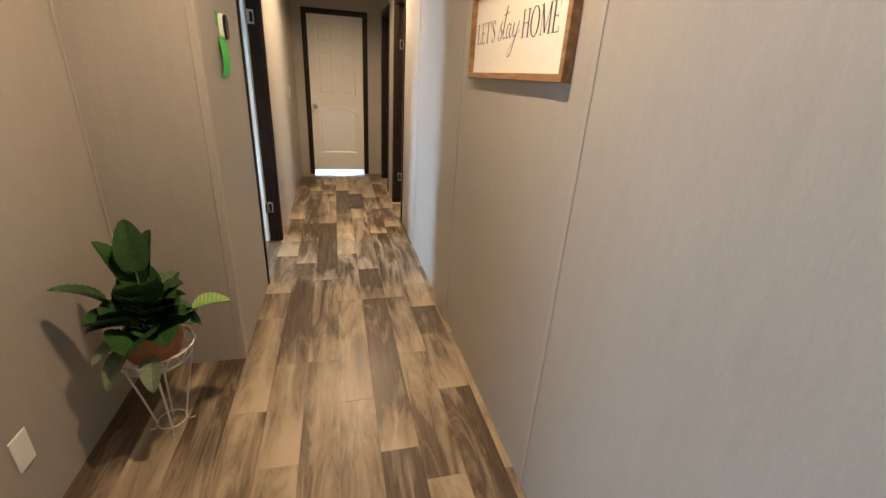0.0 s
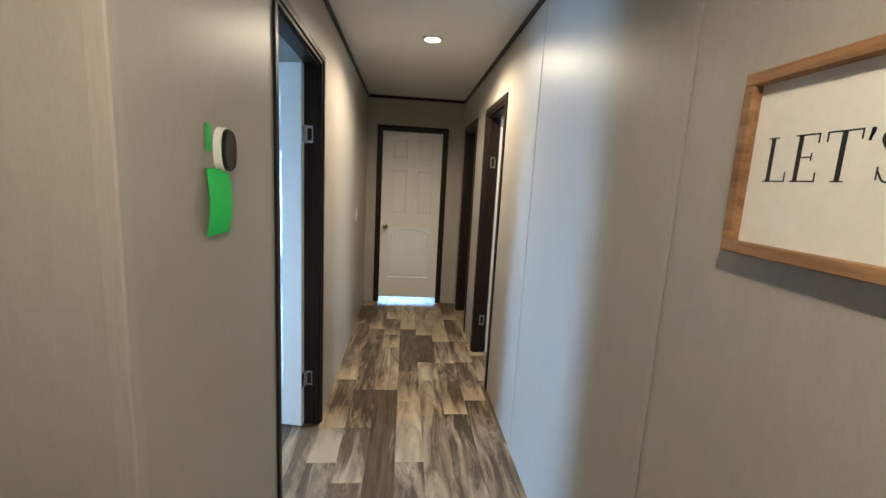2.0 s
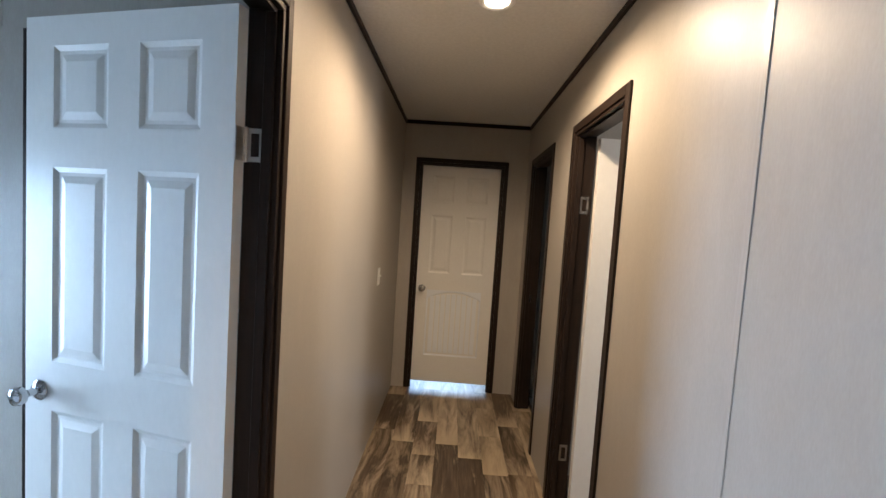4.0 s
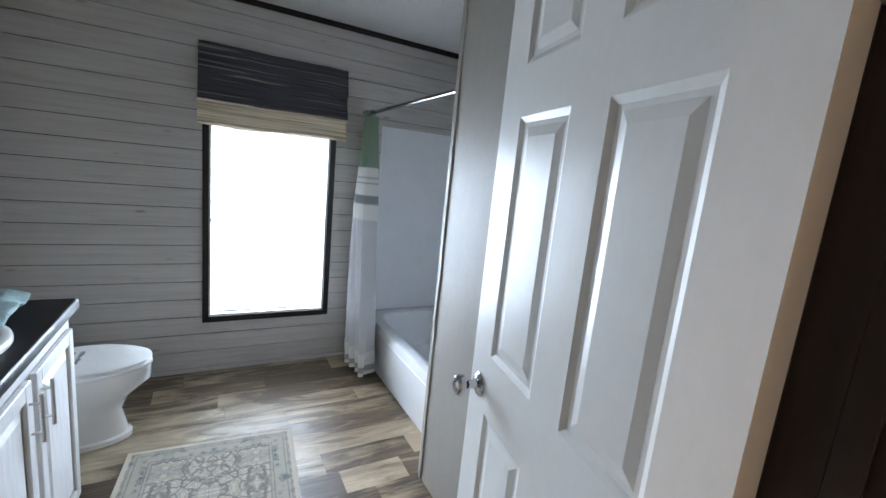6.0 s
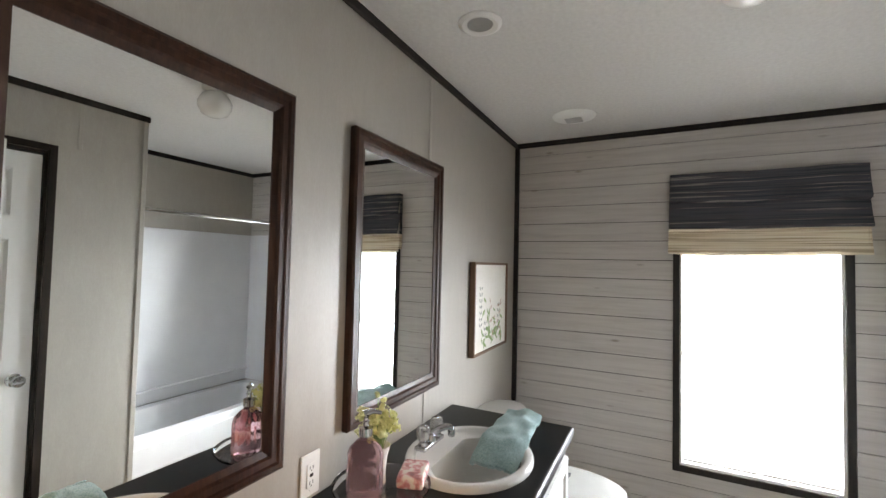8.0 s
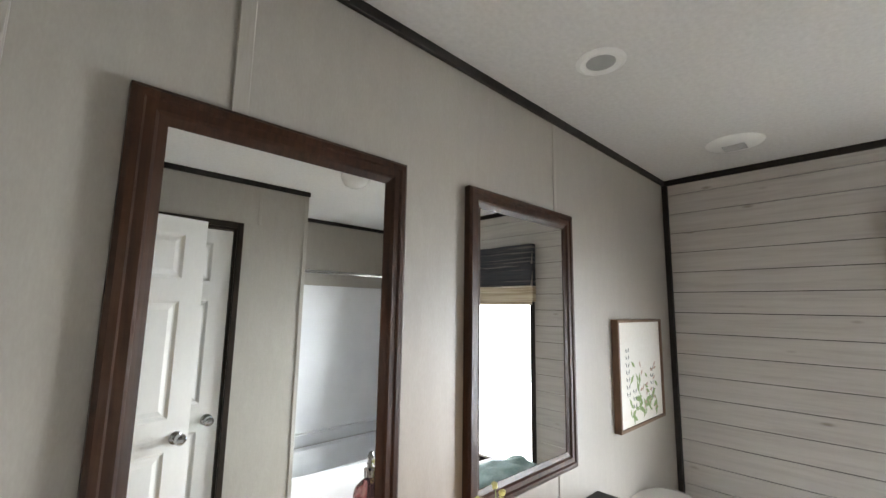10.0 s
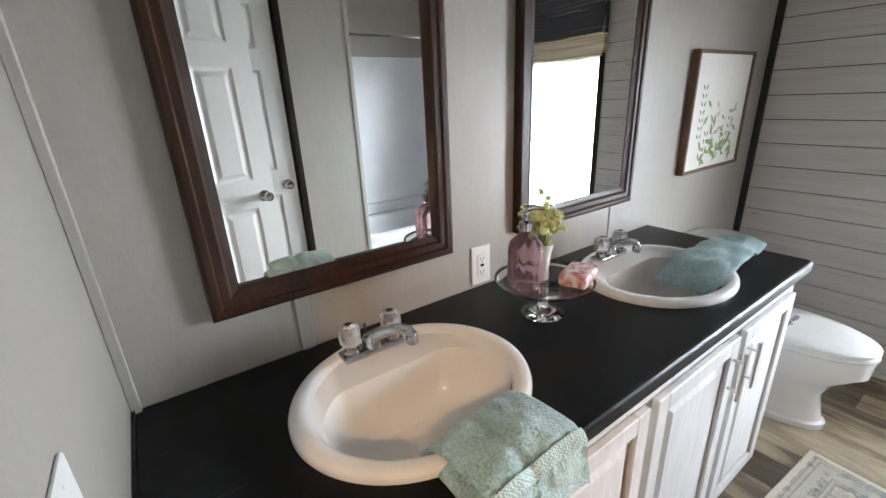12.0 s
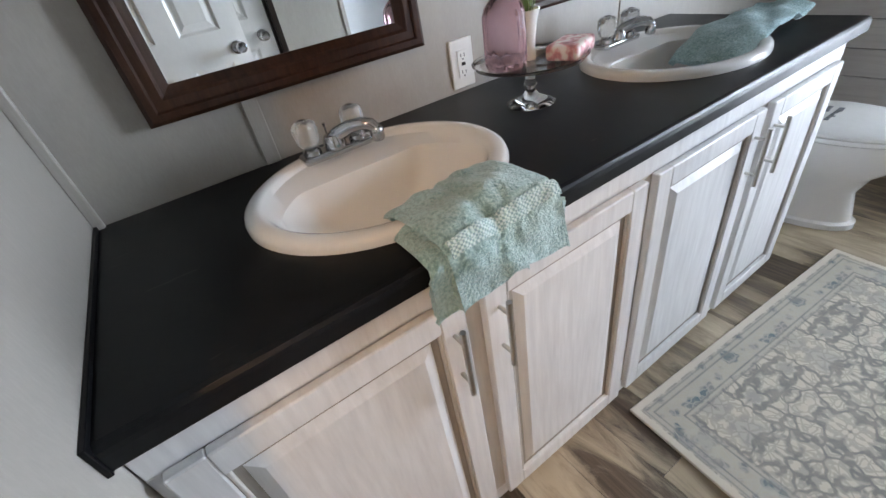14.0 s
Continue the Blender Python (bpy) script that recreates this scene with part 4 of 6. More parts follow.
def cabinet_door(x1, x0, handle_right):
    """x0 is the end nearer the hall. z from 0.030 to 0.738."""
    z0, z1, y0 = 0.030, 0.738, 0.549
    w = 0.048
    dr = new("door")
    dr.parent = van
    dr.location = ((x0 + x1) / 2, y0, z0)
    h, hw = z1 - z0, (x0 - x1) / 2
    bm = bmesh.new()
    for a in ((-hw, -hw + w, 0, 0.018, 0, h), (hw - w, hw, 0, 0.018, 0, h), (-hw + w, hw - w, 0, 0.018, 0, w), (-hw + w, hw - w, 0, 0.018, h - w, h)):
        box(bm, *a, bevel=0.0025)
    part("door_frame", bm, CABWOOD, dr)
    for a in (-hw + w, hw - w - 0.007):
        part("bead", B(a, a + 0.007, 0.007, 0.015, w, h - w, bevel=0.002), CABGREY, dr, "grey bead")
    part("recess", B(-hw + w, hw - w, 0.002, 0.007, w, h - w), CABGROOVE, dr, "greyer groove")
    bm = bmesh.new()
    frustum(bm, -hw + w + 0.019, hw - w - 0.019, w + 0.013, h - w - 0.013, 0.0072, 0.015, 0.020)
    part("raised_panel", bm, CABWOOD, dr)
    hx = (-hw + 0.028) if handle_right else (hw - 0.028)
    hb = tube([(hx, 0.045, 0.518), (hx, 0.045, 0.672)], 0.0055, 12)
    for hz in (0.547, 0.643):
        tube([(hx, 0.017, hz), (hx, 0.045, hz)], 0.004, 10, bm=hb)
    part("handle", hb, NICKEL, dr, "brushed nickel bar handle", smooth=True)


cabinet_door(-0.451, -0.020, True)
cabinet_door(-0.917, -0.489, False)
cabinet_door(-1.381, -0.950, True)
cabinet_door(-1.806, -1.421, False)

SINKS = [(-0.573, 0.292), (-1.474, 0.300)]
CZ = 0.84
top = bmesh.new()
# slab with two oval cut-outs, made ring by ring
x_lo, x_hi, yf, th = -1.950, BW - 0.006, 0.578, 0.04
cuts = [x_lo, -1.02, x_hi]
for (sx_, sy_), xa, xb in zip(SINKS[::-1], cuts, cuts[1:]):
    out, inn = [], []
    turns = sorted([2 * math.pi * k / 64 for k in range(64)] + [math.atan2(cy_ - sy_, cx_ - sx_) % (2 * math.pi) for cx_ in (xa, xb) for cy_ in (0.002, yf - 0.012)])
    n = len(turns)
    for t in turns:
        c, s = math.cos(t), math.sin(t)
        inn.append(top.verts.new((sx_ + 0.215 * c, sy_ + 0.175 * s, CZ)))
        lim = min(((xb - sx_) / c if c > 1e-9 else (xa - sx_) / c if c < -1e-9 else 9), ((yf - 0.012 - sy_) / s if s > 1e-9 else (0.002 - sy_) / s if s < -1e-9 else 9))
        out.append(top.verts.new((sx_ + lim * c, sy_ + lim * s, CZ)))
    for k in range(n):
        j = (k + 1) % n
        top.faces.new([inn[k], inn[j], out[j], out[k]])
prof = [(yf - 0.012, CZ), (yf - 0.005, CZ - 0.002), (yf - 0.001, CZ - 0.007), (yf, CZ - 0.014), (yf, CZ - th + 0.004), (yf - 0.004, CZ - th), (yf - 0.030, CZ - th)]
for (ya, za), (yb, zb) in zip(prof, prof[1:]):
    q = [top.verts.new(p) for p in ((x_lo, ya, za), (x_hi, ya, za), (x_hi, yb, zb), (x_lo, yb, zb))]
    top.faces.new(q)
for x in (x_lo, x_hi):
    top.faces.new([top.verts.new((x, y, z_)) for y, z_ in prof + [(0.002, CZ - th), (0.002, CZ)]])
bmesh.ops.remove_doubles(top, verts=top.verts, dist=1e-4)
ctop = thing("countertop", (0, 0, 0), "long matt black laminate countertop with rounded front edge", "countertop")
part("slab", top, COUNTER, ctop)
part("caulk_strip", B(BW - 0.0065, BW, 0.002, yf + 0.003, CZ - th, CZ + 0.008, bevel=0.001), COUNTER, ctop)
part("end_edge", B(x_lo - 0.004, x_lo, 0.003, yf - 0.006, CZ - th, CZ - 0.001, bevel=0.001), CABWOOD, ctop, "pale band on the counter's far end")


def sink(sx_, sy_):
    s = thing("wash_basin", (sx_, sy_, CZ), "oval white drop-in wash basin set in the black counter", "sink", "wash basins")
    prof_ = [(1.0, 0.0), (1.0, 0.010), (0.985, 0.017), (0.955, 0.021), (0.90, 0.0215), (0.865, 0.018), (0.84, 0.008)]
    segs = 72
    bm = bmesh.new()
    rings_ = []
    for r, z_ in prof_:
        rings_.append([(0.252 * r * math.cos(a), 0.222 * r * math.sin(a), z_) for a in (2 * math.pi * k / segs for k in range(segs))])
    basin = [(0.82, -0.004), (0.79, -0.03), (0.74, -0.07), (0.62, -0.11), (0.42, -0.135), (0.12, -0.142)]
    for r, z_ in basin:
        rings_.append([(0.245 * r * math.cos(a), 0.030 + (0.200 * r - 0.020) * math.sin(a) if math.sin(a) > 0 else max(0.030 + 0.19 * r * math.sin(a), -0.086 + (0.82 - r) * 0.11), z_) for a in (2 * math.pi * k / segs for k in range(segs))])
    vr_ = [[bm.verts.new(p) for p in r] for r in rings_]
    for a, b in zip(vr_, vr_[1:]):
        for i in range(segs):
            j = (i + 1) % segs
            bm.faces.new([a[i], a[j], b[j], b[i]])
    bm.faces.new(vr_[-1])
    part("bowl", bm, PORCELAIN, s, smooth=True)
    part("drain", lathe([(0, -0.139), (0.022, -0.139), (0.024, -0.141)], 24, centre=(0, 0.03)), CHROME, s, "chrome drain", smooth=True)
    # faucet
    f = thing("faucet", (sx_ + 0.018, sy_ - 0.154, CZ + 0.019), "centreset chrome faucet with two clear acrylic knobs", "faucet", "basin faucets")
    bm = bmesh.new()
    box(bm, -0.076, 0.076, -0.023, 0.023, 0, 0.016, bevel=0.007, seg=3)
    part("base_plate", bm, CHROME, f, smooth=True)
    part("spout_hub", lathe([(0, 0.012), (0.024, 0.012), (0.023, 0.030), (0.018, 0.040), (0, 0.044)], 28), CHROME, f, smooth=True)
    turn = radians(55)       # the spout is swung away from the door
    way = Vector((-math.sin(turn), math.cos(turn), 0))
    arm = [way * d + Vector((0, 0, z_)) for d, z_ in ((-0.004, 0.028), (0.014, 0.040), (0.040, 0.050), (0.066, 0.053), (0.084, 0.048), (0.092, 0.038))]
    part("spout", tube(arm, [0.016, 0.0155, 0.0135, 0.0125, 0.0125, 0.012], 18), CHROME, f, smooth=True)
    tip = way * 0.092
    part("aerator", lathe([(0, 0.014), (0.0120, 0.014), (0.0145, 0.018), (0.0145, 0.036), (0.012, 0.041), (0, 0.041)], 22, centre=(tip.x, tip.y)), CHROME, f, smooth=True)
    part("lift_rod", tube([(0.004, -0.021, 0.012), (0.004, -0.022, 0.052), (0.004, -0.022, 0.060)], [0.002, 0.002, 0.004], 10), CHROME, f)
    for hx in (-0.051, 0.051):
        part("valve_stem", lathe([(0, 0.014), (0.019, 0.014), (0.018, 0.024), (0.012, 0.030), (0, 0.031)], 24, centre=(hx, 0)), CHROME, f, smooth=True)
        kb = bmesh.new()
        n_ = 32
        vv = []
        for r, z_, fl in ((0.011, 0.0305, 0), (0.018, 0.034, 0.3), (0.0225, 0.044, 1), (0.0245, 0.062, 1), (0.0235, 0.076, 0.7), (0.018, 0.082, 0.2), (0.011, 0.083, 0)):
            vv.append([kb.verts.new((hx + r * (1 + 0.07 * fl * math.cos(8 * a)) * math.cos(a), r * (1 + 0.07 * fl * math.cos(8 * a)) * math.sin(a), z_)) for a in (2 * math.pi * k / n_ for k in range(n_))])
        for a, b in zip(vv, vv[1:]):
            for i in range(n_):
                kb.faces.new([a[i], a[(i + 1) % n_], b[(i + 1) % n_], b[i]])
        kb.faces.new(vv[0])
        kb.faces.new(vv[-1])
        part("acrylic_knob", kb, ACRYLIC_CLEAR, f, "clear fluted acrylic tap knob", smooth=True)
        part("knob_cap", lathe([(0, 0.0865), (0.008, 0.086), (0.009, 0.084), (0, 0.0835)], 16, centre=(hx, 0)), CHROME, f, smooth=True)


for sk in SINKS:
    sink(*sk)
MB0, MB1 = 0.985, 1.968


def mirror(x_left, x_right, label):
    """x_left is the end nearer the hall."""
    cx = (x_left + x_right) / 2
    m = thing("framed_mirror", (cx, 0.0, MB0), label, "mirror", "vanity mirrors")
    hw, h, w = (x_left - x_right) / 2, MB1 - MB0, 0.062
    steps = [(0.0, 0.004), (0.0, 0.024), (0.008, 0.030), (0.020, 0.030), (0.024, 0.025), (0.040, 0.025), (0.046, 0.019), (w, 0.014), (w, 0.006)]
    for nm, corners in (("left_stile", ((hw, 0), (hw, h))), ("top_rail", ((hw, h), (-hw, h))), ("right_stile", ((-hw, h), (-hw, 0))), ("bottom_rail", ((-hw, 0), (hw, 0)))):
        (xa, za), (xb, zb) = corners
        bm = bmesh.new()
        prev_ = None
        for ins, yy in steps:
            row = []
            for px, pz in ((xa, za), (xb, zb)):
                row.append(bm.verts.new((px - math.copysign(ins, px), yy, pz + (ins if pz == 0 else -ins))))
            if prev_:
                bm.faces.new([prev_[0], prev_[1], row[1], row[0]])
            prev_ = row
        part("frame_" + ("rail" if "rail" in nm else "stile"), bm, MIRRORWOOD, m)
    part("glass", B(-hw + w - 0.004, hw - w + 0.004, 0.002, 0.012, w - 0.004, h - w + 0.004), MIRROR, m, "silvered mirror glass")
    part("backing", B(-hw + 0.002, hw - 0.002, 0.0, 0.0015, 0.002, h - 0.002), INK, m)


mirror(-0.264, -0.879, "tall mirror in reddish dark wood frame above the nearer basin")
mirror(-1.132, -1.757, "tall mirror in dark wood frame above the basin by the toilet")


def outlet(name, at, axis, sgn, label, kind="outlet", w=0.07, h=0.115):
    """A cover plate on a wall; axis is the wall's normal, sgn the way it faces."""
    o = thing(name, at, label, "outlet" if kind == "outlet" else "switch", rz={("y", 1): 0, ("x", -1): 90, ("x", 1): -90}[(axis, sgn)])
    part("cover_plate", B(-w / 2, w / 2, 0.0, 0.006, -h / 2, h / 2, bevel=0.002), PLASTIC, o)
    if kind == "outlet":
        part("insert", B(-0.0165, 0.0165, 0.006, 0.009, -0.034, 0.034, bevel=0.001), PLASTIC, o)
        for zc_ in (-0.021, 0.021):
            for a in ((-0.007, -0.005, zc_ - 0.004, zc_ + 0.005), (0.005, 0.007, zc_ - 0.004, zc_ + 0.005), (-0.002, 0.002, zc_ - 0.011, zc_ - 0.007)):
                part("slot", B(a[0], a[1], 0.009, 0.0093, a[2], a[3]), INK, o, "dark socket slot")
        bm = bmesh.new()
        box(bm, -0.006, 0.006, 0.009, 0.0105, -0.004, 0.004)
        part("test_button", bm, BLACKTRIM, o)
    else:
        for tx in ((-0.023, 0.023) if kind == "double" else () if kind == "blank" else (0,)):
            part("toggle", B(tx - 0.005, tx + 0.005, 0.004, 0.020, -0.002, 0.010, bevel=0.0015), PLASTIC, o)
    for zc_ in (-0.045, 0.045):
        bm = lathe([(0, 0.0072), (0.003, 0.0068), (0.003, 0.006)], 10)
        for v in bm.verts:
            v.co = Vector((v.co.x, v.co.z, zc_ + v.co.y))
        part("screw", bm, PLASTIC, o)
    return o


outlet("wall_outlet", (-0.998, 0.0, 0.911), "y", 1, "white wall outlet with test button between the mirrors", h=0.122, w=0.074)
outlet("light_switch", (BW, 0.485, 1.04), "x", -1, "white toggle switch beside the vanity", "switch", h=0.118, w=0.072)
outlet("light_switch", (BW, 0.632, 1.03), "x", -1, "white double toggle switch beside the door casing", "double", h=0.118, w=0.116)
outlet("hall_cover_plate", (-0.446, -0.825, 0.285), "x", 1, "white blank cover plate low on the nook wall", "blank")
outlet("hall_light_switch", (0.0, 3.2, 1.12), "x", 1, "white hall light switch beyond the bathroom door", "switch")

# rug
rug = thing("rug", (-1.545, 1.011, 0.0), "faded grey and cream oriental bath rug with pale border", "rug", rz=-4)
part("rug_body", B(-RUG_L / 2, RUG_L / 2, -RUG_W / 2, RUG_W / 2, 0.001, 0.010, bevel=0.003), RUG, rug)

# toilet
TX = -2.33
toi = thing("toilet", (TX, 0.070, 0), "white porcelain toilet with closed lid between vanity and boarded wall", "toilet")


def egg(r, z_, bm_rings, cy, ry_front, ry_back, rx):
    bm_rings.append([(rx * r * math.cos(a), cy + (ry_front if math.sin(a) > 0 else ry_back) * r * math.sin(a), z_) for a in (2 * math.pi * k / 40 for k in range(40))])


def rings_mesh(rings_, caps=True):
    bm = bmesh.new()
    vr_ = [[bm.verts.new(p) for p in r] for r in rings_]
    for a, b in zip(vr_, vr_[1:]):
        for i in range(len(a)):
            j = (i + 1) % len(a)
            bm.faces.new([a[i], a[j], b[j], b[i]])
    if caps:
        bm.faces.new(vr_[0])
        bm.faces.new(vr_[-1])
    return bm


rg = []
for z_, cy, f_, b_, rx in ((0.0, 0.38, 0.23, 0.20, 0.112), (0.024, 0.38, 0.23, 0.20, 0.112), (0.032, 0.38, 0.215, 0.19, 0.103), (0.15, 0.37, 0.20, 0.19, 0.100), (0.22, 0.38, 0.22, 0.20, 0.125), (0.30, 0.40, 0.29, 0.21, 0.165), (0.36, 0.41, 0.285, 0.21, 0.170), (0.385, 0.41, 0.292, 0.21, 0.174)):
    egg(1, z_, rg, cy, f_, b_, rx)
part("bowl", rings_mesh(rg), PORCELAIN, toi, smooth=True)
rg = []
for z_, r in ((0.387, 0.97), (0.390, 1.0), (0.400, 1.0), (0.404, 0.985)):
    egg(r, z_, rg, 0.42, 0.278, 0.18, 0.178)
part("seat", rings_mesh(rg), PLASTIC, toi, "white toilet seat", smooth=True)
rg = []
for z_, r in ((0.406, 0.975), (0.409, 1.0), (0.419, 0.995), (0.427, 0.93), (0.430, 0.6), (0.431, 0.1)):
    egg(r, z_, rg, 0.42, 0.280, 0.18, 0.178)
lid = part("lid", rings_mesh(rg), PLASTIC, toi, "white closed lid with grey printed lettering", smooth=True)
rg = []
for z_, r in ((0.385, 0.86), (0.395, 0.90), (0.55, 0.96), (0.694, 0.98)):
    egg(r, z_, rg, 0.05, 0.13, 0.12, 0.20)
part("tank", rings_mesh(rg), PORCELAIN, toi, smooth=True)
rg = []
for z_, r in ((0.695, 1.0), (0.700, 1.03), (0.714, 1.03), (0.722, 0.99), (0.726, 0.85), (0.727, 0.1)):
    egg(r, z_, rg, 0.05, 0.135, 0.125, 0.20)
part("tank_lid", rings_mesh(rg), PORCELAIN, toi, smooth=True)
part("flush_lever", tube([(0.13, 0.135, 0.63), (0.13, 0.175, 0.63), (0.08, 0.190, 0.625)], [0.008, 0.008, 0.005], 10), CHROME, toi, smooth=True)


# towels
def towel(name, at, label, tfn, nu, nv, thick, bandfn=None):
    t = thing(name, at, label, "towel", "aqua hand towels")
    part("terry_cloth", sheet(tfn, nu, nv, thick), TOWEL, t, smooth=True)
    if bandfn:
        part("woven_band", sheet(bandfn, 30, 6, 0.003), TOWELBAND, t, "flat woven band", smooth=True)
    return t


def drape(path, widths, skew, seed):
    """A folded towel laid along a path of (y, z) with a width in x; returns a surface function."""
    P = [Vector((0, y, z_)) for y, z_ in path]
    seg = [0]
    for a, b in zip(P, P[1:]):
        seg.append(seg[-1] + (b - a).length)
    tot = seg[-1]

    def fn(u, v):
        d = v * tot
        i = max(k for k in range(len(P)) if seg[k] <= d + 1e-9)
        i = min(i, len(P) - 2)
        f = (d - seg[i]) / (seg[i + 1] - seg[i])
        p = P[i].lerp(P[i + 1], f)
        w = widths[0] + (widths[1] - widths[0]) * v
        wob = noise.noise(Vector((u * 3.1, v * 4.0, seed))) * 0.018 + noise.noise(Vector((u * 9, v * 9, seed + 5))) * 0.005 - 0.010 * math.exp(-((u - 0.55 - 0.1 * v) / 0.05) ** 2) * (1 - 0.7 * v)
        edge = 4 * u * (1 - u)
        x = (u - 0.5) * w + skew * v + wob * 0.4
        wob += noise.noise(Vector((u * 34, v * 46, seed + 9))) * 0.0009 + noise.noise(Vector((u * 75, v * 95, seed + 2))) * 0.0007
        lean = 0.022 * (u - 0.5) * (1 - v)
        return (x, p.y + lean + wob * 0.5, p.z + wob * (0.5 + 0.5 * edge) + 0.012 * (edge ** 0.35))
    return fn


p1 = [(-0.108, 0.016), (-0.085, 0.027), (-0.05, 0.030), (0.0, 0.028), (0.022, 0.024), (0.036, 0.012), (0.042, -0.010), (0.045, -0.045), (0.047, -0.094)]
f1 = drape(p1, (0.205, 0.215), -0.030, 1.0)
draped = towel("hand_towel", (-0.592, 0.563, CZ + 0.008), "folded aqua terry hand towel draped over basin and counter edge", f1, 130, 150, 0.026,
      lambda u, v: tuple(Vector(f1(0.02 + 0.96 * u, 0.55 + 0.10 * v)) + Vector((0, 0.0060, 0.0065))))
pu = [(-0.07, 0.012), (0.0, 0.014), (0.026, 0.008), (0.031, -0.012), (0.032, -0.05), (0.033, -0.092)]
fu = drape(pu, (0.17, 0.175), 0.0, 7.0)
part("under_fold", sheet(lambda u, v: tuple(Vector(fu(u, v)) + Vector((0.026, 0.0, -0.012))), 50, 60, 0.010), TOWEL, draped, smooth=True)


def towel2_fn(u, v):
    x = -0.02 - 0.44 * v
    y = (u - 0.5) * (0.19 - 0.03 * v) - 0.02 * v + 0.03
    s = v
    zz_ = -0.055 * max(0, 1 - s / 0.28) ** 1.3 * 1.0 + 0.022 + 0.018 * math.sin(u * math.pi) ** 0.5
    if v > 0.55:
        zz_ += 0.006 * math.sin((v - 0.55) * 14)
    w = noise.noise(Vector((u * 3, v * 6, 3.3))) * 0.016 + noise.noise(Vector((u * 30, v * 60, 8.3))) * 0.0013
    return (x, y, zz_ + w)


towel("hand_towel", (-1.46, 0.36, CZ + 0.006), "folded aqua terry hand towel lying across the basin beside the toilet", towel2_fn, 70, 110, 0.016)

# cake stand with bottle, vase and wrapped soap
CS = (-1.008, 0.246)
cake = thing("glass_cake_stand", (*CS, CZ), "clear glass pedestal cake stand on the black counter", "cake stand")
part("foot", lathe([(0, 0.001), (0.055, 0.001), (0.057, 0.004), (0.045, 0.011), (0.018, 0.022), (0.010, 0.035), (0.016, 0.045), (0.010, 0.055), (0.013, 0.075), (0.03, 0.088), (0, 0.088)], 40), CLEAR, cake, smooth=True)
part("plate", lathe([(0, 0.089), (0.10, 0.089), (0.125, 0.096), (0.130, 0.104), (0.127, 0.104), (0.122, 0.099), (0.10, 0.094), (0, 0.094)], 48), CLEAR, cake, smooth=True)
PZ = CZ + 0.0945
bot = thing("soap_bottle", (CS[0] + 0.055, CS[1] - 0.015, PZ), "ribbed pink glass pump bottle on the cake stand", "soap dispenser")


def ribbed(profile, ribs, amp, segs=72):
    bm = bmesh.new()
    vr_ = []
    for r, z_ in profile:
        vr_.append([bm.verts.new((r * (1 + (amp if 0.01 < z_ < 0.12 else 0) * math.cos(ribs * a)) * math.cos(a), r * (1 + (amp if 0.01 < z_ < 0.12 else 0) * math.cos(ribs * a)) * math.sin(a), z_)) for a in (2 * math.pi * k / segs for k in range(segs))])
    for a, b in zip(vr_, vr_[1:]):
        for i in range(segs):
            bm.faces.new([a[i], a[(i + 1) % segs], b[(i + 1) % segs], b[i]])
    bm.faces.new(vr_[0])
    bm.faces.new(vr_[-1])
    return bm


part("bottle_body", ribbed([(0.040, 0.0), (0.044, 0.004), (0.045, 0.012), (0.045, 0.06), (0.044, 0.105), (0.040, 0.120), (0.024, 0.136), (0.015, 0.142), (0.015, 0.152)], 12, 0.035), PINKGLASS, bot, smooth=True)
part("collar", lathe([(0, 0.150), (0.017, 0.150), (0.018, 0.170), (0.008, 0.175), (0.006, 0.195), (0, 0.195)], 24), CHROME, bot, smooth=True)
part("pump_nozzle", tube([(0, 0, 0.185), (0, 0, 0.205), (-0.012, 0.012, 0.208), (-0.026, 0.028, 0.203)], [0.010, 0.011, 0.007, 0.005], 14), CHROME, bot, smooth=True)
vase = thing("bud_vase", (CS[0] - 0.012, CS[1] - 0.020, PZ), "small white flared vase of pale yellow flowers", "vase")
part("vase_body", lathe([(0, 0), (0.020, 0.0), (0.021, 0.004), (0.019, 0.03), (0.024, 0.075), (0.031, 0.100), (0.029, 0.100), (0.022, 0.075), (0.0, 0.04)], 32), PORCELAIN, vase, smooth=True)
rnd = random.Random(4)
PETAL = grained("yellow_petals", (0.50, 0.54, 0.20), (0.78, 0.76, 0.46), 0.6, (200, 200, 200), 5, 0.2)
STEM = grained("flower_stem", (0.10, 0.20, 0.05), (0.20, 0.32, 0.10), 0.6, (100, 100, 100), 5, 0.2)
flow = thing("flower_sprig_bunch", (CS[0] - 0.012, CS[1] - 0.020, PZ + 0.085), "bunch of pale yellow-green artificial flowers in the small vase", "flowers")
fb, stb = bmesh.new(), bmesh.new()
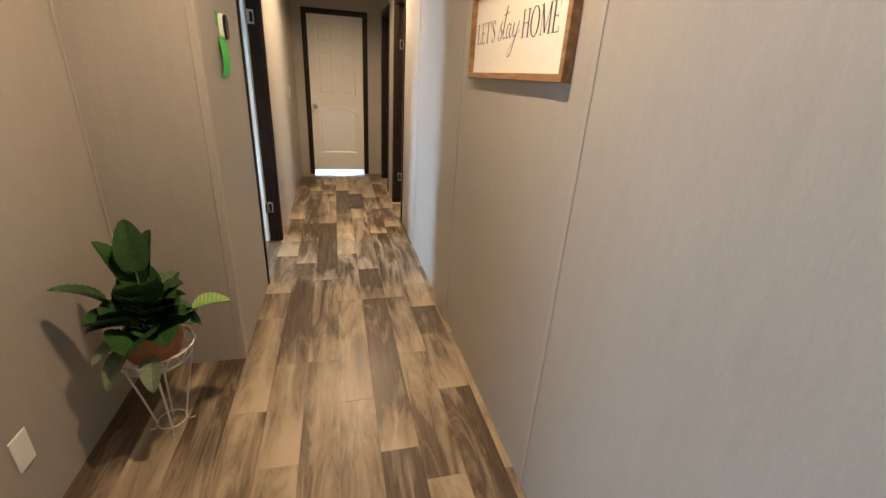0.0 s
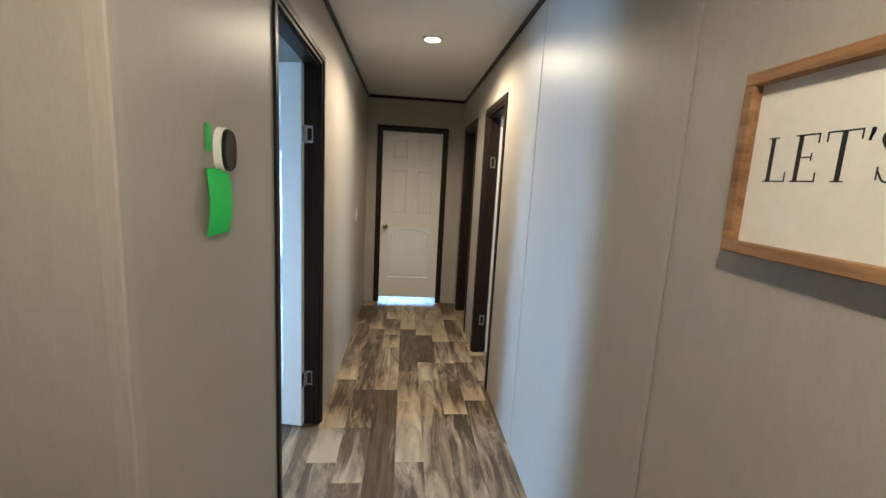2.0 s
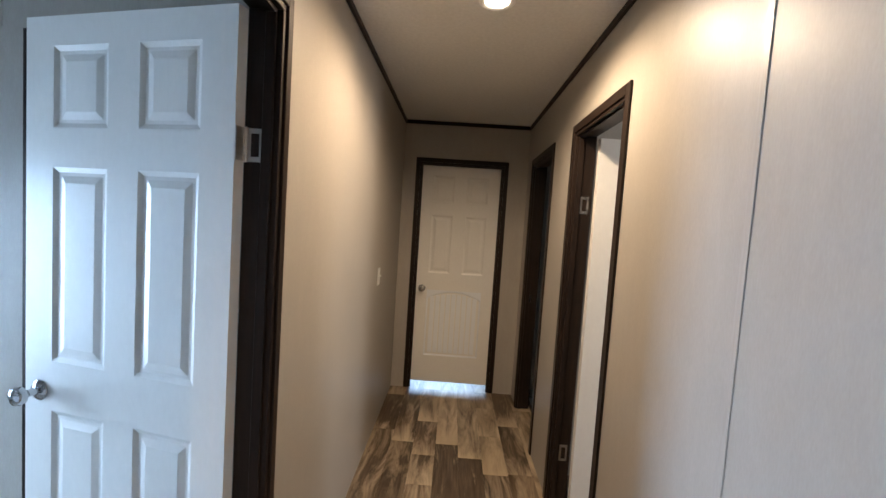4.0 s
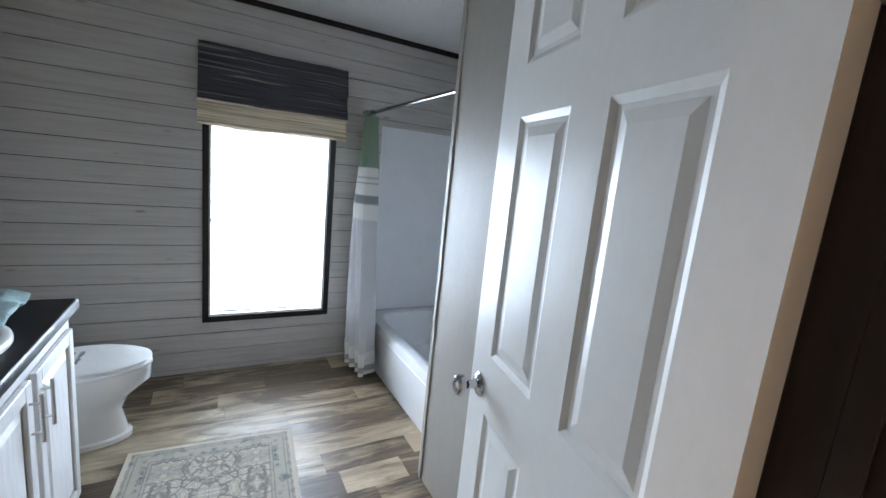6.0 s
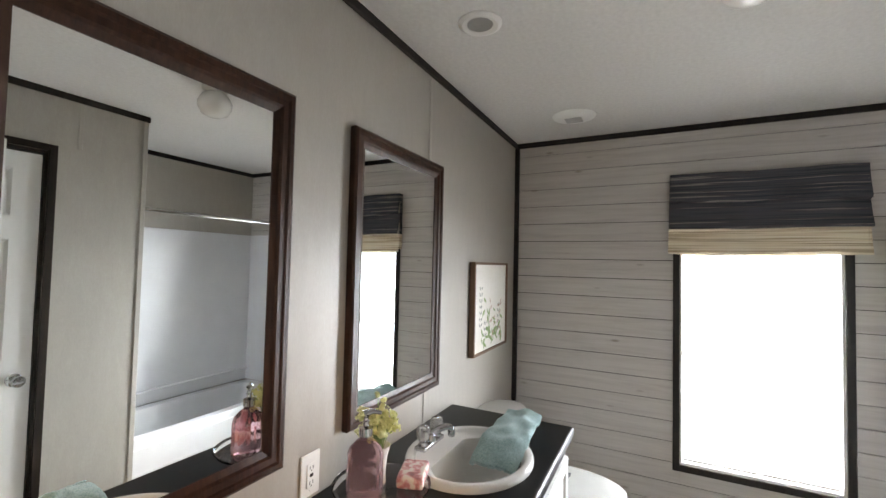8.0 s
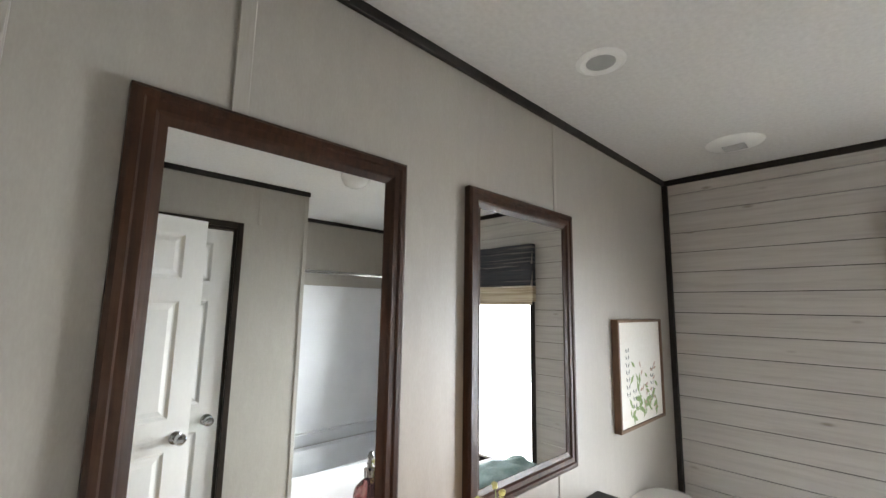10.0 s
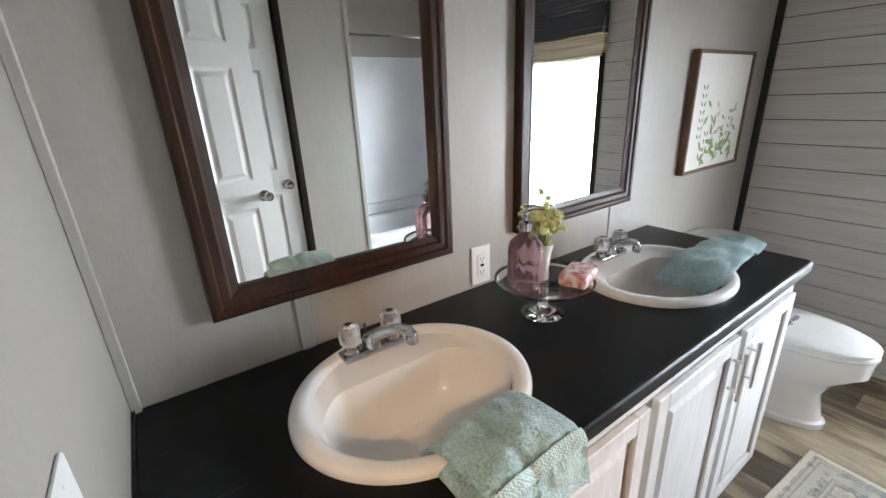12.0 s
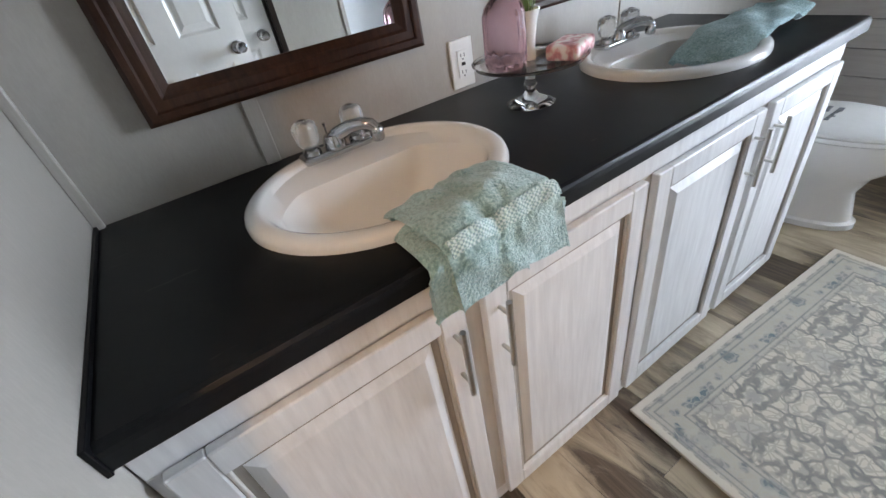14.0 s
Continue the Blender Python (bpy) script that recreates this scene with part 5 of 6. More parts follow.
for i in range(46):
    a, tl = rnd.uniform(0, 2 * math.pi), rnd.uniform(0.0, 0.055)
    tip = Vector((tl * math.cos(a), tl * math.sin(a), 0.045 + rnd.uniform(0.0, 0.055) + (0.05 if i < 4 else 0)))
    tube([(0, 0, -0.03), tip * 0.5 + Vector((0, 0, 0.01)), tip], [0.0012, 0.001, 0.001], 5, bm=stb)
    for k in range(13):
        d = Vector((rnd.gauss(0, 1), rnd.gauss(0, 1), rnd.gauss(0, 1))).normalized()
        c = tip + d * rnd.uniform(0.003, 0.013) * (0.6 if i < 4 else 1)
        u = d.orthogonal().normalized() * 0.0065
        v = d.cross(u).normalized() * 0.0065
        o_ = [fb.verts.new(c + u), fb.verts.new(c + v + d * 0.002), fb.verts.new(c - u), fb.verts.new(c - v + d * 0.002)]
        q_ = fb.verts.new(c + d * 0.005)
        for k_ in range(4):
            fb.faces.new([o_[k_], o_[(k_ + 1) % 4], q_])
part("blossoms", fb, PETAL, flow)
part("stems", stb, STEM, flow, "green stems")
soap = thing("wrapped_soap", (CS[0] - 0.07, CS[1] + 0.055, PZ), "soap bar in pink and white floral paper", "soap", rz=20)


def floral():
    m, nt, p = nodes_of("floral_paper")
    v = N(nt, "ShaderNodeTexVoronoi", Scale=70.0)
    nt.links.new(coords(nt, (1, 1, 1)), v.inputs["Vector"])
    n = N(nt, "ShaderNodeTexNoise", Scale=45.0, Detail=2.0)
    nt.links.new(coords(nt, (1, 1, 1)), n.inputs["Vector"])
    c = ramp(nt, n.outputs["Fac"], [(0.40, (0.70, 0.62, 0.58)), (0.52, (0.60, 0.24, 0.25)), (0.66, (0.30, 0.12, 0.13))])
    nt.links.new(c, p.inputs["Base Color"])
    p.inputs["Roughness"].default_value = 0.5
    return m


sm = bmesh.new()
box(sm, -0.055, 0.055, -0.036, 0.036, 0.0, 0.032, bevel=0.009, seg=3)
part("paper_wrap", sm, floral(), soap, smooth=True)

# botanical picture
pic = thing("botanical_picture", (-2.405, 0.0, 1.03), "botanical print in thin brown wooden frame beside the shiplap wall", "picture")
pw, ph = 0.272, 0.51
PICWOOD = grained("walnut_frame", (0.10, 0.05, 0.03), (0.22, 0.12, 0.07), 0.5, (60, 60, 8), 3, 0.2)
for a in ((-pw, -pw + 0.014, 0.001, 0.034, 0, ph), (pw - 0.014, pw, 0.001, 0.034, 0, ph), (-pw + 0.014, pw - 0.014, 0.001, 0.034, 0, 0.014), (-pw + 0.014, pw - 0.014, 0.001, 0.034, ph - 0.014, ph)):
    part("frame_side", B(*a, bevel=0.0015), PICWOOD, pic)
part("paper", B(-pw + 0.014, pw - 0.014, 0.002, 0.024, 0.014, ph - 0.014), CANVAS, pic, "cream paper")
rnd = random.Random(7)
for nm, mat_, n_, rect in (("green_sprigs", grained("print_green", (0.14, 0.24, 0.08), (0.30, 0.42, 0.18), 0.7, (60, 60, 60), 3, 0.0), 46, 1), ("dark_sprigs", grained("print_dark", (0.05, 0.08, 0.08), (0.12, 0.15, 0.13), 0.7, (60, 60, 60), 3, 0.0), 30, 2),
                           ("blush_blooms", grained("print_blush", (0.40, 0.26, 0.20), (0.60, 0.44, 0.36), 0.7, (60, 60, 60), 3, 0.0), 16, 3)):
    bm = bmesh.new()
    for i in range(n_):
        if rect == 1:
            cx, cz, a, l = rnd.uniform(-0.19, 0.19), abs(rnd.gauss(0.05, 0.075)) + 0.04, rnd.uniform(0.2, 2.9), rnd.uniform(0.014, 0.028)
        elif rect == 2:
            k_, side_ = i // 2, 1 if i % 2 else -1
            stem_x, z0_ = ((0.16, 0.16) if k_ < 7 else (-0.13, 0.12) if k_ < 12 else (0.09, 0.10))
            row_ = k_ if k_ < 7 else k_ - 7 if k_ < 12 else k_ - 12
            cx, cz, a, l = stem_x + side_ * 0.013, z0_ + row_ * 0.034, math.pi / 2 - side_ * 0.55, 0.011
        else:
            cx, cz, a, l = rnd.uniform(-0.20, 0.02), rnd.uniform(0.06, 0.30), rnd.uniform(0, 3), 0.016
        yl = 0.0242 + 0.0001 * rect + 0.00002 * i / n_
        l *= 1.35
        d, e = Vector((math.cos(a), 0, math.sin(a))) * l, Vector((-math.sin(a), 0, math.cos(a))) * l * 0.36
        c = Vector((cx, yl, min(cz, 0.45)))
        bm.faces.new([bm.verts.new(c - d), bm.verts.new(c - e), bm.verts.new(c + d), bm.verts.new(c + e)])
        part("printed_bloom" if rect == 3 else "printed_leaf", bm, mat_, pic, "blush printed bloom" if rect == 3 else "")
        bm = bmesh.new()

# sign in the hall
SY0, SY1, SZ0, SZ1 = -0.905, -0.045, 1.370, 1.689
sign = thing("wall_sign", (HW, (SY0 + SY1) / 2, SZ0), "white sign with black lettering in rustic oak frame on hall wall", "sign", rz=90)
sw, sh, sf = (SY1 - SY0) / 2, SZ1 - SZ0, 0.022
for a in ((-sw, sw, 0.0, 0.030, 0, sf), (-sw, sw, 0.0, 0.030, sh - sf, sh), (-sw, -sw + sf, 0.0, 0.030, sf, sh - sf), (sw - sf, sw, 0.0, 0.030, sf, sh - sf)):
    part("frame_side", B(*a, bevel=0.002), OAK, sign)
part("board", B(-sw + sf, sw - sf, 0.0, 0.012, sf, sh - sf), CANVAS, sign, "warm white board")


LETS_X, LETS_Z, LETS_H = 0.377, 0.130, 0.074
STAY_X, STAY_Z, STAY_H = 0.130, 0.132, 0.070
HOME_X, HOME_Z, HOME_H = -0.086, 0.127, 0.081


def stroke(bm, pts, widths, x0, z0, size):
    """A flat pen stroke along points in letter units; the reader sees it run to the right."""
    P = [Vector((a, b)) for a, b in pts]
    W = widths if isinstance(widths, list) else [widths] * len(P)
    rows = []
    for i, p in enumerate(P):
        d = (P[min(i + 1, len(P) - 1)] - P[max(i - 1, 0)]).normalized()
        n = Vector((-d.y, d.x)) * W[i] / 2
        rows.append([bm.verts.new((x0 - q.x * size, yy, z0 + q.y * size)) for q, yy in ((p + n, 0.0126), (p - n, 0.0126), (p - n, 0.0122), (p + n, 0.0122))])
    for a, b in zip(rows, rows[1:]):
        for k in range(4):
            bm.faces.new([a[k], a[(k + 1) % 4], b[(k + 1) % 4], b[k]])


def spline(pts, per=6):
    """Catmull-Rom points through pts, rows of x, y, width."""
    Q = [Vector(p) for p in pts]
    Q = [Q[0]] + Q + [Q[-1]]
    out = []
    for a, b, c, d in zip(Q, Q[1:], Q[2:], Q[3:]):
        for k in range(per):
            t = k / per
            out.append(0.5 * ((2 * b) + (c - a) * t + (2 * a - 5 * b + 4 * c - d) * t * t + (3 * b - a - 3 * c + d) * t ** 3))
    out.append(Q[-2])
    return [(q.x, q.y) for q in out], [q.z for q in out]


TH, TK = 0.03, 0.105


def serif(x, z_, w=0.2):
    return [((x - w / 2, z_), (x + w / 2, z_), 0.028)]


def letter(ch):
    """Straight strokes and curves of a high-contrast serif capital of height 1; returns strokes, curves and its width."""
    if ch == "L":
        return [((0.14, 0), (0.14, 1), TK), ((0.02, 0.985), (0.27, 0.985), 0.028), ((0.02, 0.015), (0.56, 0.015), 0.03), ((0.55, 0), (0.55, 0.22), 0.03)], [], 0.62
    if ch == "E":
        return [((0.14, 0), (0.14, 1), TK), ((0.02, 0.985), (0.54, 0.985), 0.03), ((0.02, 0.015), (0.57, 0.015), 0.03), ((0.14, 0.52), (0.42, 0.52), 0.03), ((0.53, 1), (0.53, 0.80), 0.03), ((0.56, 0), (0.56, 0.2), 0.03), ((0.42, 0.44), (0.42, 0.60), 0.03)], [], 0.64
    if ch == "T":
        return [((0.33, 0), (0.33, 1), TK), ((0.0, 0.985), (0.66, 0.985), 0.03), ((0.01, 1), (0.01, 0.80), 0.03), ((0.65, 1), (0.65, 0.80), 0.03), *serif(0.33, 0.015, 0.24)], [], 0.68
    if ch == "H":
        return [((0.14, 0), (0.14, 1), TK), ((0.64, 0), (0.64, 1), TK), ((0.14, 0.52), (0.64, 0.52), 0.03), *serif(0.14, 0.985, 0.26), *serif(0.14, 0.015, 0.26), *serif(0.64, 0.985, 0.26), *serif(0.64, 0.015, 0.26)], [], 0.80
    if ch == "M":
        return [((0.12, 0), (0.12, 1), 0.035), ((0.12, 1), (0.46, 0.04), TK), ((0.46, 0.04), (0.80, 1), 0.035), ((0.80, 0), (0.80, 1), TK), *serif(0.12, 0.015, 0.2), *serif(0.80, 0.015, 0.26), *serif(0.08, 0.985, 0.14), *serif(0.85, 0.985, 0.14)], [], 0.96
    if ch == "S":
        return [((0.44, 0.96), (0.44, 0.74), 0.028), ((0.06, 0.04), (0.06, 0.28), 0.028)], [[(0.44, 0.80, 0.03), (0.33, 0.975, 0.035), (0.16, 0.95, 0.05), (0.08, 0.78, 0.09), (0.20, 0.58, 0.12), (0.38, 0.40, 0.12), (0.44, 0.22, 0.09), (0.34, 0.04, 0.04), (0.18, 0.02, 0.035), (0.07, 0.20, 0.03)]], 0.54
    if ch == "O":
        return [], [[(0.41 + 0.36 * math.cos(t), 0.5 + 0.51 * math.sin(t), 0.03 + 0.085 * abs(math.cos(t)) ** 1.3) for t in (2 * math.pi * k / 16 for k in range(17))]], 0.86
    return [((0.08, 1.0), (0.05, 0.76), 0.05)], [[(0.08, 0.98, 0.08), (0.09, 0.92, 0.06), (0.05, 0.78, 0.02)]], 0.16


def capitals(word, x0, z0, size, sx=1.0):
    """Each capital is a part of its own."""
    for ch in word:
        lines_, curves_, w_ = letter(ch)
        bm = bmesh.new()
        for (ax_, az_), (bx_, bz_), wd in lines_:
            stroke(bm, [(ax_ * sx, az_), (bx_ * sx, bz_)], wd, x0, z0, size)
        for c_ in curves_:
            pts, ws = spline(c_)
            stroke(bm, [(p * sx, q) for p, q in pts], ws, x0, z0, size)
        part("letter", bm, INK, sign, "thin black painted letter")
        x0 -= (w_ + 0.05) * size * sx


def script(paths, x0, z0, size):
    bm = bmesh.new()
    for c_ in paths:
        pts, ws = spline(c_, 8)
        pts = [(p * 1.46, q) for p, q in pts]
        stroke(bm, pts, ws, x0, z0, size)
    part("letter", bm, INK, sign, "black brush-script letter")


capitals("LET'S", LETS_X, LETS_Z, LETS_H, 1.03)
k_ = STAY_H
script([[(0.0, 0.10, 0.02), (0.12, 0.42, 0.03), (0.26, 0.74, 0.04), (0.34, 0.86, 0.05), (0.20, 0.62, 0.09), (0.34, 0.36, 0.10), (0.30, 0.08, 0.07), (0.10, 0.0, 0.04), (0.02, 0.10, 0.06), (0.10, 0.16, 0.05)]], STAY_X, STAY_Z, k_)
script([[(0.30, 0.10, 0.02), (0.50, 0.55, 0.03), (0.68, 1.15, 0.05), (0.74, 1.50, 0.08), (0.58, 0.85, 0.10), (0.50, 0.25, 0.09), (0.58, 0.04, 0.05), (0.74, 0.16, 0.02)], [(0.42, 1.10, 0.03), (0.68, 1.16, 0.05), (0.98, 1.20, 0.02)]], STAY_X, STAY_Z, k_)
script([[(1.12, 0.62, 0.03), (0.98, 0.68, 0.05), (0.80, 0.36, 0.09), (0.86, 0.06, 0.06), (1.02, 0.18, 0.03), (1.18, 0.66, 0.05), (1.10, 0.22, 0.09), (1.18, 0.04, 0.05), (1.34, 0.22, 0.02)]], STAY_X, STAY_Z, k_)
script([[(1.34, 0.22, 0.02), (1.44, 0.66, 0.07), (1.40, 0.22, 0.09), (1.50, 0.06, 0.05), (1.68, 0.24, 0.03), (1.86, 0.72, 0.06), (1.62, 0.05, 0.09), (1.34, -0.62, 0.06), (1.10, -0.82, 0.04), (1.06, -0.60, 0.03), (1.40, -0.20, 0.025), (1.98, 0.34, 0.02)]], STAY_X, STAY_Z, k_)
capitals("HOME", HOME_X, HOME_Z, HOME_H, 0.94)
# lettering on the toilet lid, too worn to read
bm = bmesh.new()
rnd = random.Random(3)
for r_, y in enumerate((0.37, 0.405)):
    x = -0.075
    while x < 0.07:
        w_ = rnd.uniform(0.008, 0.02)
        box(bm, x, x + w_, y, y + rnd.uniform(0.010, 0.020), 0.4305, 0.4325)
        x += w_ + rnd.uniform(0.004, 0.008)
part("lid_print", bm, grained("grey_print", (0.16, 0.17, 0.20), (0.28, 0.29, 0.32), 0.6, (50, 50, 50), 2, 0.0), toi, "grey printed marks")

# thermostat with its tag
th_ = thing("thermostat", (0, 0.314, 1.518), "white wall thermostat with oval black glass face on the hall wall", "thermostat", rz=-90)


def pill(hw, hh, y0, y1, bev=0.004, segs=48, bm=None):
    bm = bm or bmesh.new()
    rings_ = []
    for ins, y in ((0, y0), (0, y1 - bev), (bev, y1)):
        ring = []
        for k in range(segs):
            t = 2 * math.pi * k / segs
            c, s = math.cos(t), math.sin(t)
            ring.append(bm.verts.new(((hw - ins) * math.copysign(abs(c) ** 0.8, c), y, (hh - ins) * math.copysign(abs(s) ** 0.8, s))))
        rings_.append(ring)
    for a, b in zip(rings_, rings_[1:]):
        for i in range(segs):
            bm.faces.new([a[i], a[(i + 1) % segs], b[(i + 1) % segs], b[i]])
    bm.faces.new(rings_[0])
    bm.faces.new(rings_[-1])
    return bm


part("base", pill(0.040, 0.054, 0.0, 0.018), PLASTIC, th_, smooth=True)
part("glass_face", pill(0.037, 0.051, 0.018, 0.027), BLACKGLASS, th_, "glossy black glass face", smooth=True)
tag = thing("green_tag", (0.003, 0.268, 1.312), "bright green paper tag hanging from the thermostat", "tag")
part("tag_sheet", sheet(lambda u, v: (0.004 + 0.020 * math.sin(v * 2.0) * (1 - v) + 0.004 * u, -0.056 + 0.114 * u + 0.010 * v, 0.002 + 0.158 * v), 8, 16, 0.001), GREENTAPE, tag)
part("tape_tab", B(0.0, 0.0015, -0.034, -0.012, 0.20, 0.262), GREENTAPE, tag, "torn green tape")

# plant on its wire stand in the nook
PX, PY = -0.20, -0.48
stand = thing("wire_plant_stand", (PX, PY, 0), "white wire plant stand with scalloped basket ring in the hall nook", "plant stand")


def circ(r, z_, n=40):
    return [(r * math.cos(t), r * math.sin(t), z_) for t in (2 * math.pi * k / n for k in range(n))]


part("basket_ring", tube(circ(0.128, 0.385), 0.0042, 8, closed=True), WIRE, stand, smooth=True)
part("basket_ring", tube(circ(0.112, 0.335), 0.0042, 8, closed=True), WIRE, stand, smooth=True)
sc = bmesh.new()
for k in range(12):
    t0, t1 = 2 * math.pi * k / 12, 2 * math.pi * (k + 1) / 12
    pts = []
    for q in range(9):
        t = t0 + (t1 - t0) * q / 8
        lift = math.sin(math.pi * q / 8)
        r = 0.112 + 0.020 * lift
        pts.append((r * math.cos(t), r * math.sin(t), 0.335 + 0.058 * lift))
    tube(pts, 0.003, 6, bm=sc)
part("scallops", sc, WIRE, stand, smooth=True)
for k in range(2):
    a = math.pi * k / 2 + 0.4
    part("cross_bar", tube([(0.112 * math.cos(a), 0.112 * math.sin(a), 0.335), (-0.112 * math.cos(a), -0.112 * math.sin(a), 0.335 + 0.002 * k)], 0.003, 6), WIRE, stand)
for k in range(4):
    a = math.pi / 2 * k + 0.3
    c, s = math.cos(a), math.sin(a)
    part("leg", tube([(0.115 * c, 0.115 * s, 0.34), (0.075 * c, 0.075 * s, 0.16), (0.050 * c, 0.050 * s, 0.03), (0.060 * c, 0.060 * s, 0.005), (0.080 * c, 0.080 * s, 0.010)], 0.004, 8), WIRE, stand, smooth=True)
part("foot_ring", tube(circ(0.052, 0.03), 0.003, 6, closed=True), WIRE, stand, smooth=True)
pot = thing("terracotta_pot", (PX, PY, 0.340), "round terracotta pot in the wire stand", "plant pot")
part("pot_body", lathe([(0, 0), (0.070, 0), (0.085, 0.02), (0.096, 0.06), (0.096, 0.095), (0.088, 0.115), (0.088, 0.125), (0.080, 0.125), (0.080, 0.10), (0, 0.10)], 40), TERRACOTTA, pot, smooth=True)
part("soil", lathe([(0, 0.112), (0.05, 0.110), (0.079, 0.106), (0.079, 0.101)], 24), SOIL, pot)
plant = thing("leafy_plant", (PX, PY, 0.445), "bushy artificial plant with broad veined green leaves in terracotta pot", "plant")


def leaf_mesh(length, width, droop, cup):
    def fn(u, v):
        w = width * (math.sin(math.pi * min(1, v ** 0.82)) ** 0.55 if 0 < v < 1 else 0.0)
        y = length * v
        x = (u - 0.5) * w
        z_ = cup * abs(u - 0.5) * w * 2 + 0.0022 * math.cos(v * 60 - abs(u - 0.5) * 16) * min(1, abs(u - 0.5) * 6) - droop * v * v * length
        return (x, y, z_)
    return fn


rnd = random.Random(12)
leaf_specs = []
for i in range(38):
    az = i * 2.4 + rnd.uniform(-0.2, 0.2)
    el = radians(rnd.choice([78, 66, 55, 40, 28, 60, 15]))
    leaf_specs.append((az, el, rnd.uniform(0.095, 0.135), rnd.uniform(0.12, 0.165), rnd.uniform(0.1, 0.5), rnd.uniform(0.03, 0.11), LEAF))
leaf_specs += [(radians(117), radians(86), 0.19, 0.098, 0.05, 0.225, LEAF), (radians(60), radians(80), 0.17, 0.090, 0.10, 0.200, LEAF), (radians(170), radians(74), 0.17, 0.090, 0.12, 0.190, LEAF), (radians(120), radians(80), 0.15, 0.13, 0.1, 0.12, LEAF), (radians(300), radians(76), 0.13, 0.14, 0.2, 0.10, LEAF), (radians(12), radians(20), 0.13, 0.095, 0.25, 0.15, LEAFPALE), (radians(215), radians(55), 0.16, 0.08, 0.3, 0.17, LEAF),
               (radians(250), radians(-10), 0.13, 0.07, 0.5, 0.10, LEAFDUSTY), (radians(285), radians(-25), 0.12, 0.065, 0.3, 0.12, LEAFDUSTY), (radians(235), radians(5), 0.11, 0.06, 0.4, 0.09, LEAFDUSTY)]
for az, el, ln, wd, dr, st_, mt in leaf_specs:
    d = Vector((math.cos(az) * math.cos(el), math.sin(az) * math.cos(el), math.sin(el)))
    base_ = d * st_ + Vector((0, 0, 0.01))
    bm = sheet(leaf_mesh(ln, wd, dr, 0.30), 10, 30)
    side = Vector((-math.sin(az), math.cos(az), 0))
    nrm_ = side.cross(d).normalized() * -1
    M = Matrix((side, d, nrm_)).transposed().to_4x4()
    M.translation = base_
    bmesh.ops.transform(bm, matrix=M, verts=bm.verts)
    for v in bm.verts:
        v.co.x = max(v.co.x, -0.446 - PX + 0.006)
        v.co.y = min(v.co.y, -0.075 - PY - 0.006)
    part("leaf", bm, mt, plant, "" if mt is LEAF else ("bright young leaf" if mt is LEAFPALE else "dusty pale leaf"), smooth=True)
    part("leaf_stalk", tube([Vector((0, 0, -0.02)) + Vector((d.x, d.y, 0)) * 0.02, d * st_ * 0.5 + Vector((0, 0, 0.012)), base_], [0.003, 0.0025, 0.002], 6), STEM, plant, smooth=True)

# ceiling fittings; the living room one is added out of view with its lamp
for lx, ly, watts in HALL_LAMPS:
    dl = thing("recessed_light", (lx, ly, H), "lit round recessed ceiling light with white trim", "ceiling light", "recessed hall lights")
    part("trim_ring", lathe([(0.048, 0), (0.072, 0), (0.072, -0.004), (0.060, -0.010), (0.050, -0.006), (0.048, 0)], 40), PLASTIC, dl, smooth=True)
    part("lens", lathe([(0, -0.003), (0.048, -0.003), (0.048, -0.001)], 32), BULB, dl, "glowing warm lens")
dl = thing("recessed_light", (-1.425, 0.327, H), "unlit recessed ceiling light with white trim over the vanity", "ceiling light")
part("trim_ring", lathe([(0.045, 0), (0.078, 0), (0.078, -0.004), (0.064, -0.011), (0.048, -0.007), (0.045, -0.001)], 40), PLASTIC, dl, smooth=True)
part("lens", lathe([(0, -0.002), (0.030, -0.0025), (0.046, -0.005)], 32), grained("grey_reflector", (0.30, 0.30, 0.29), (0.40, 0.40, 0.39), 0.3, (20, 20, 20), 2, 0.0), dl, "grey unlit reflector", smooth=True)
gl = thing("globe_ceiling_light", (-1.39, 1.11, H), "frosted globe ceiling light on white base, unlit", "ceiling light")
part("base", lathe([(0, 0), (0.062, 0), (0.062, -0.012), (0.048, -0.028), (0, -0.03)], 36), NICKEL, gl, smooth=True)
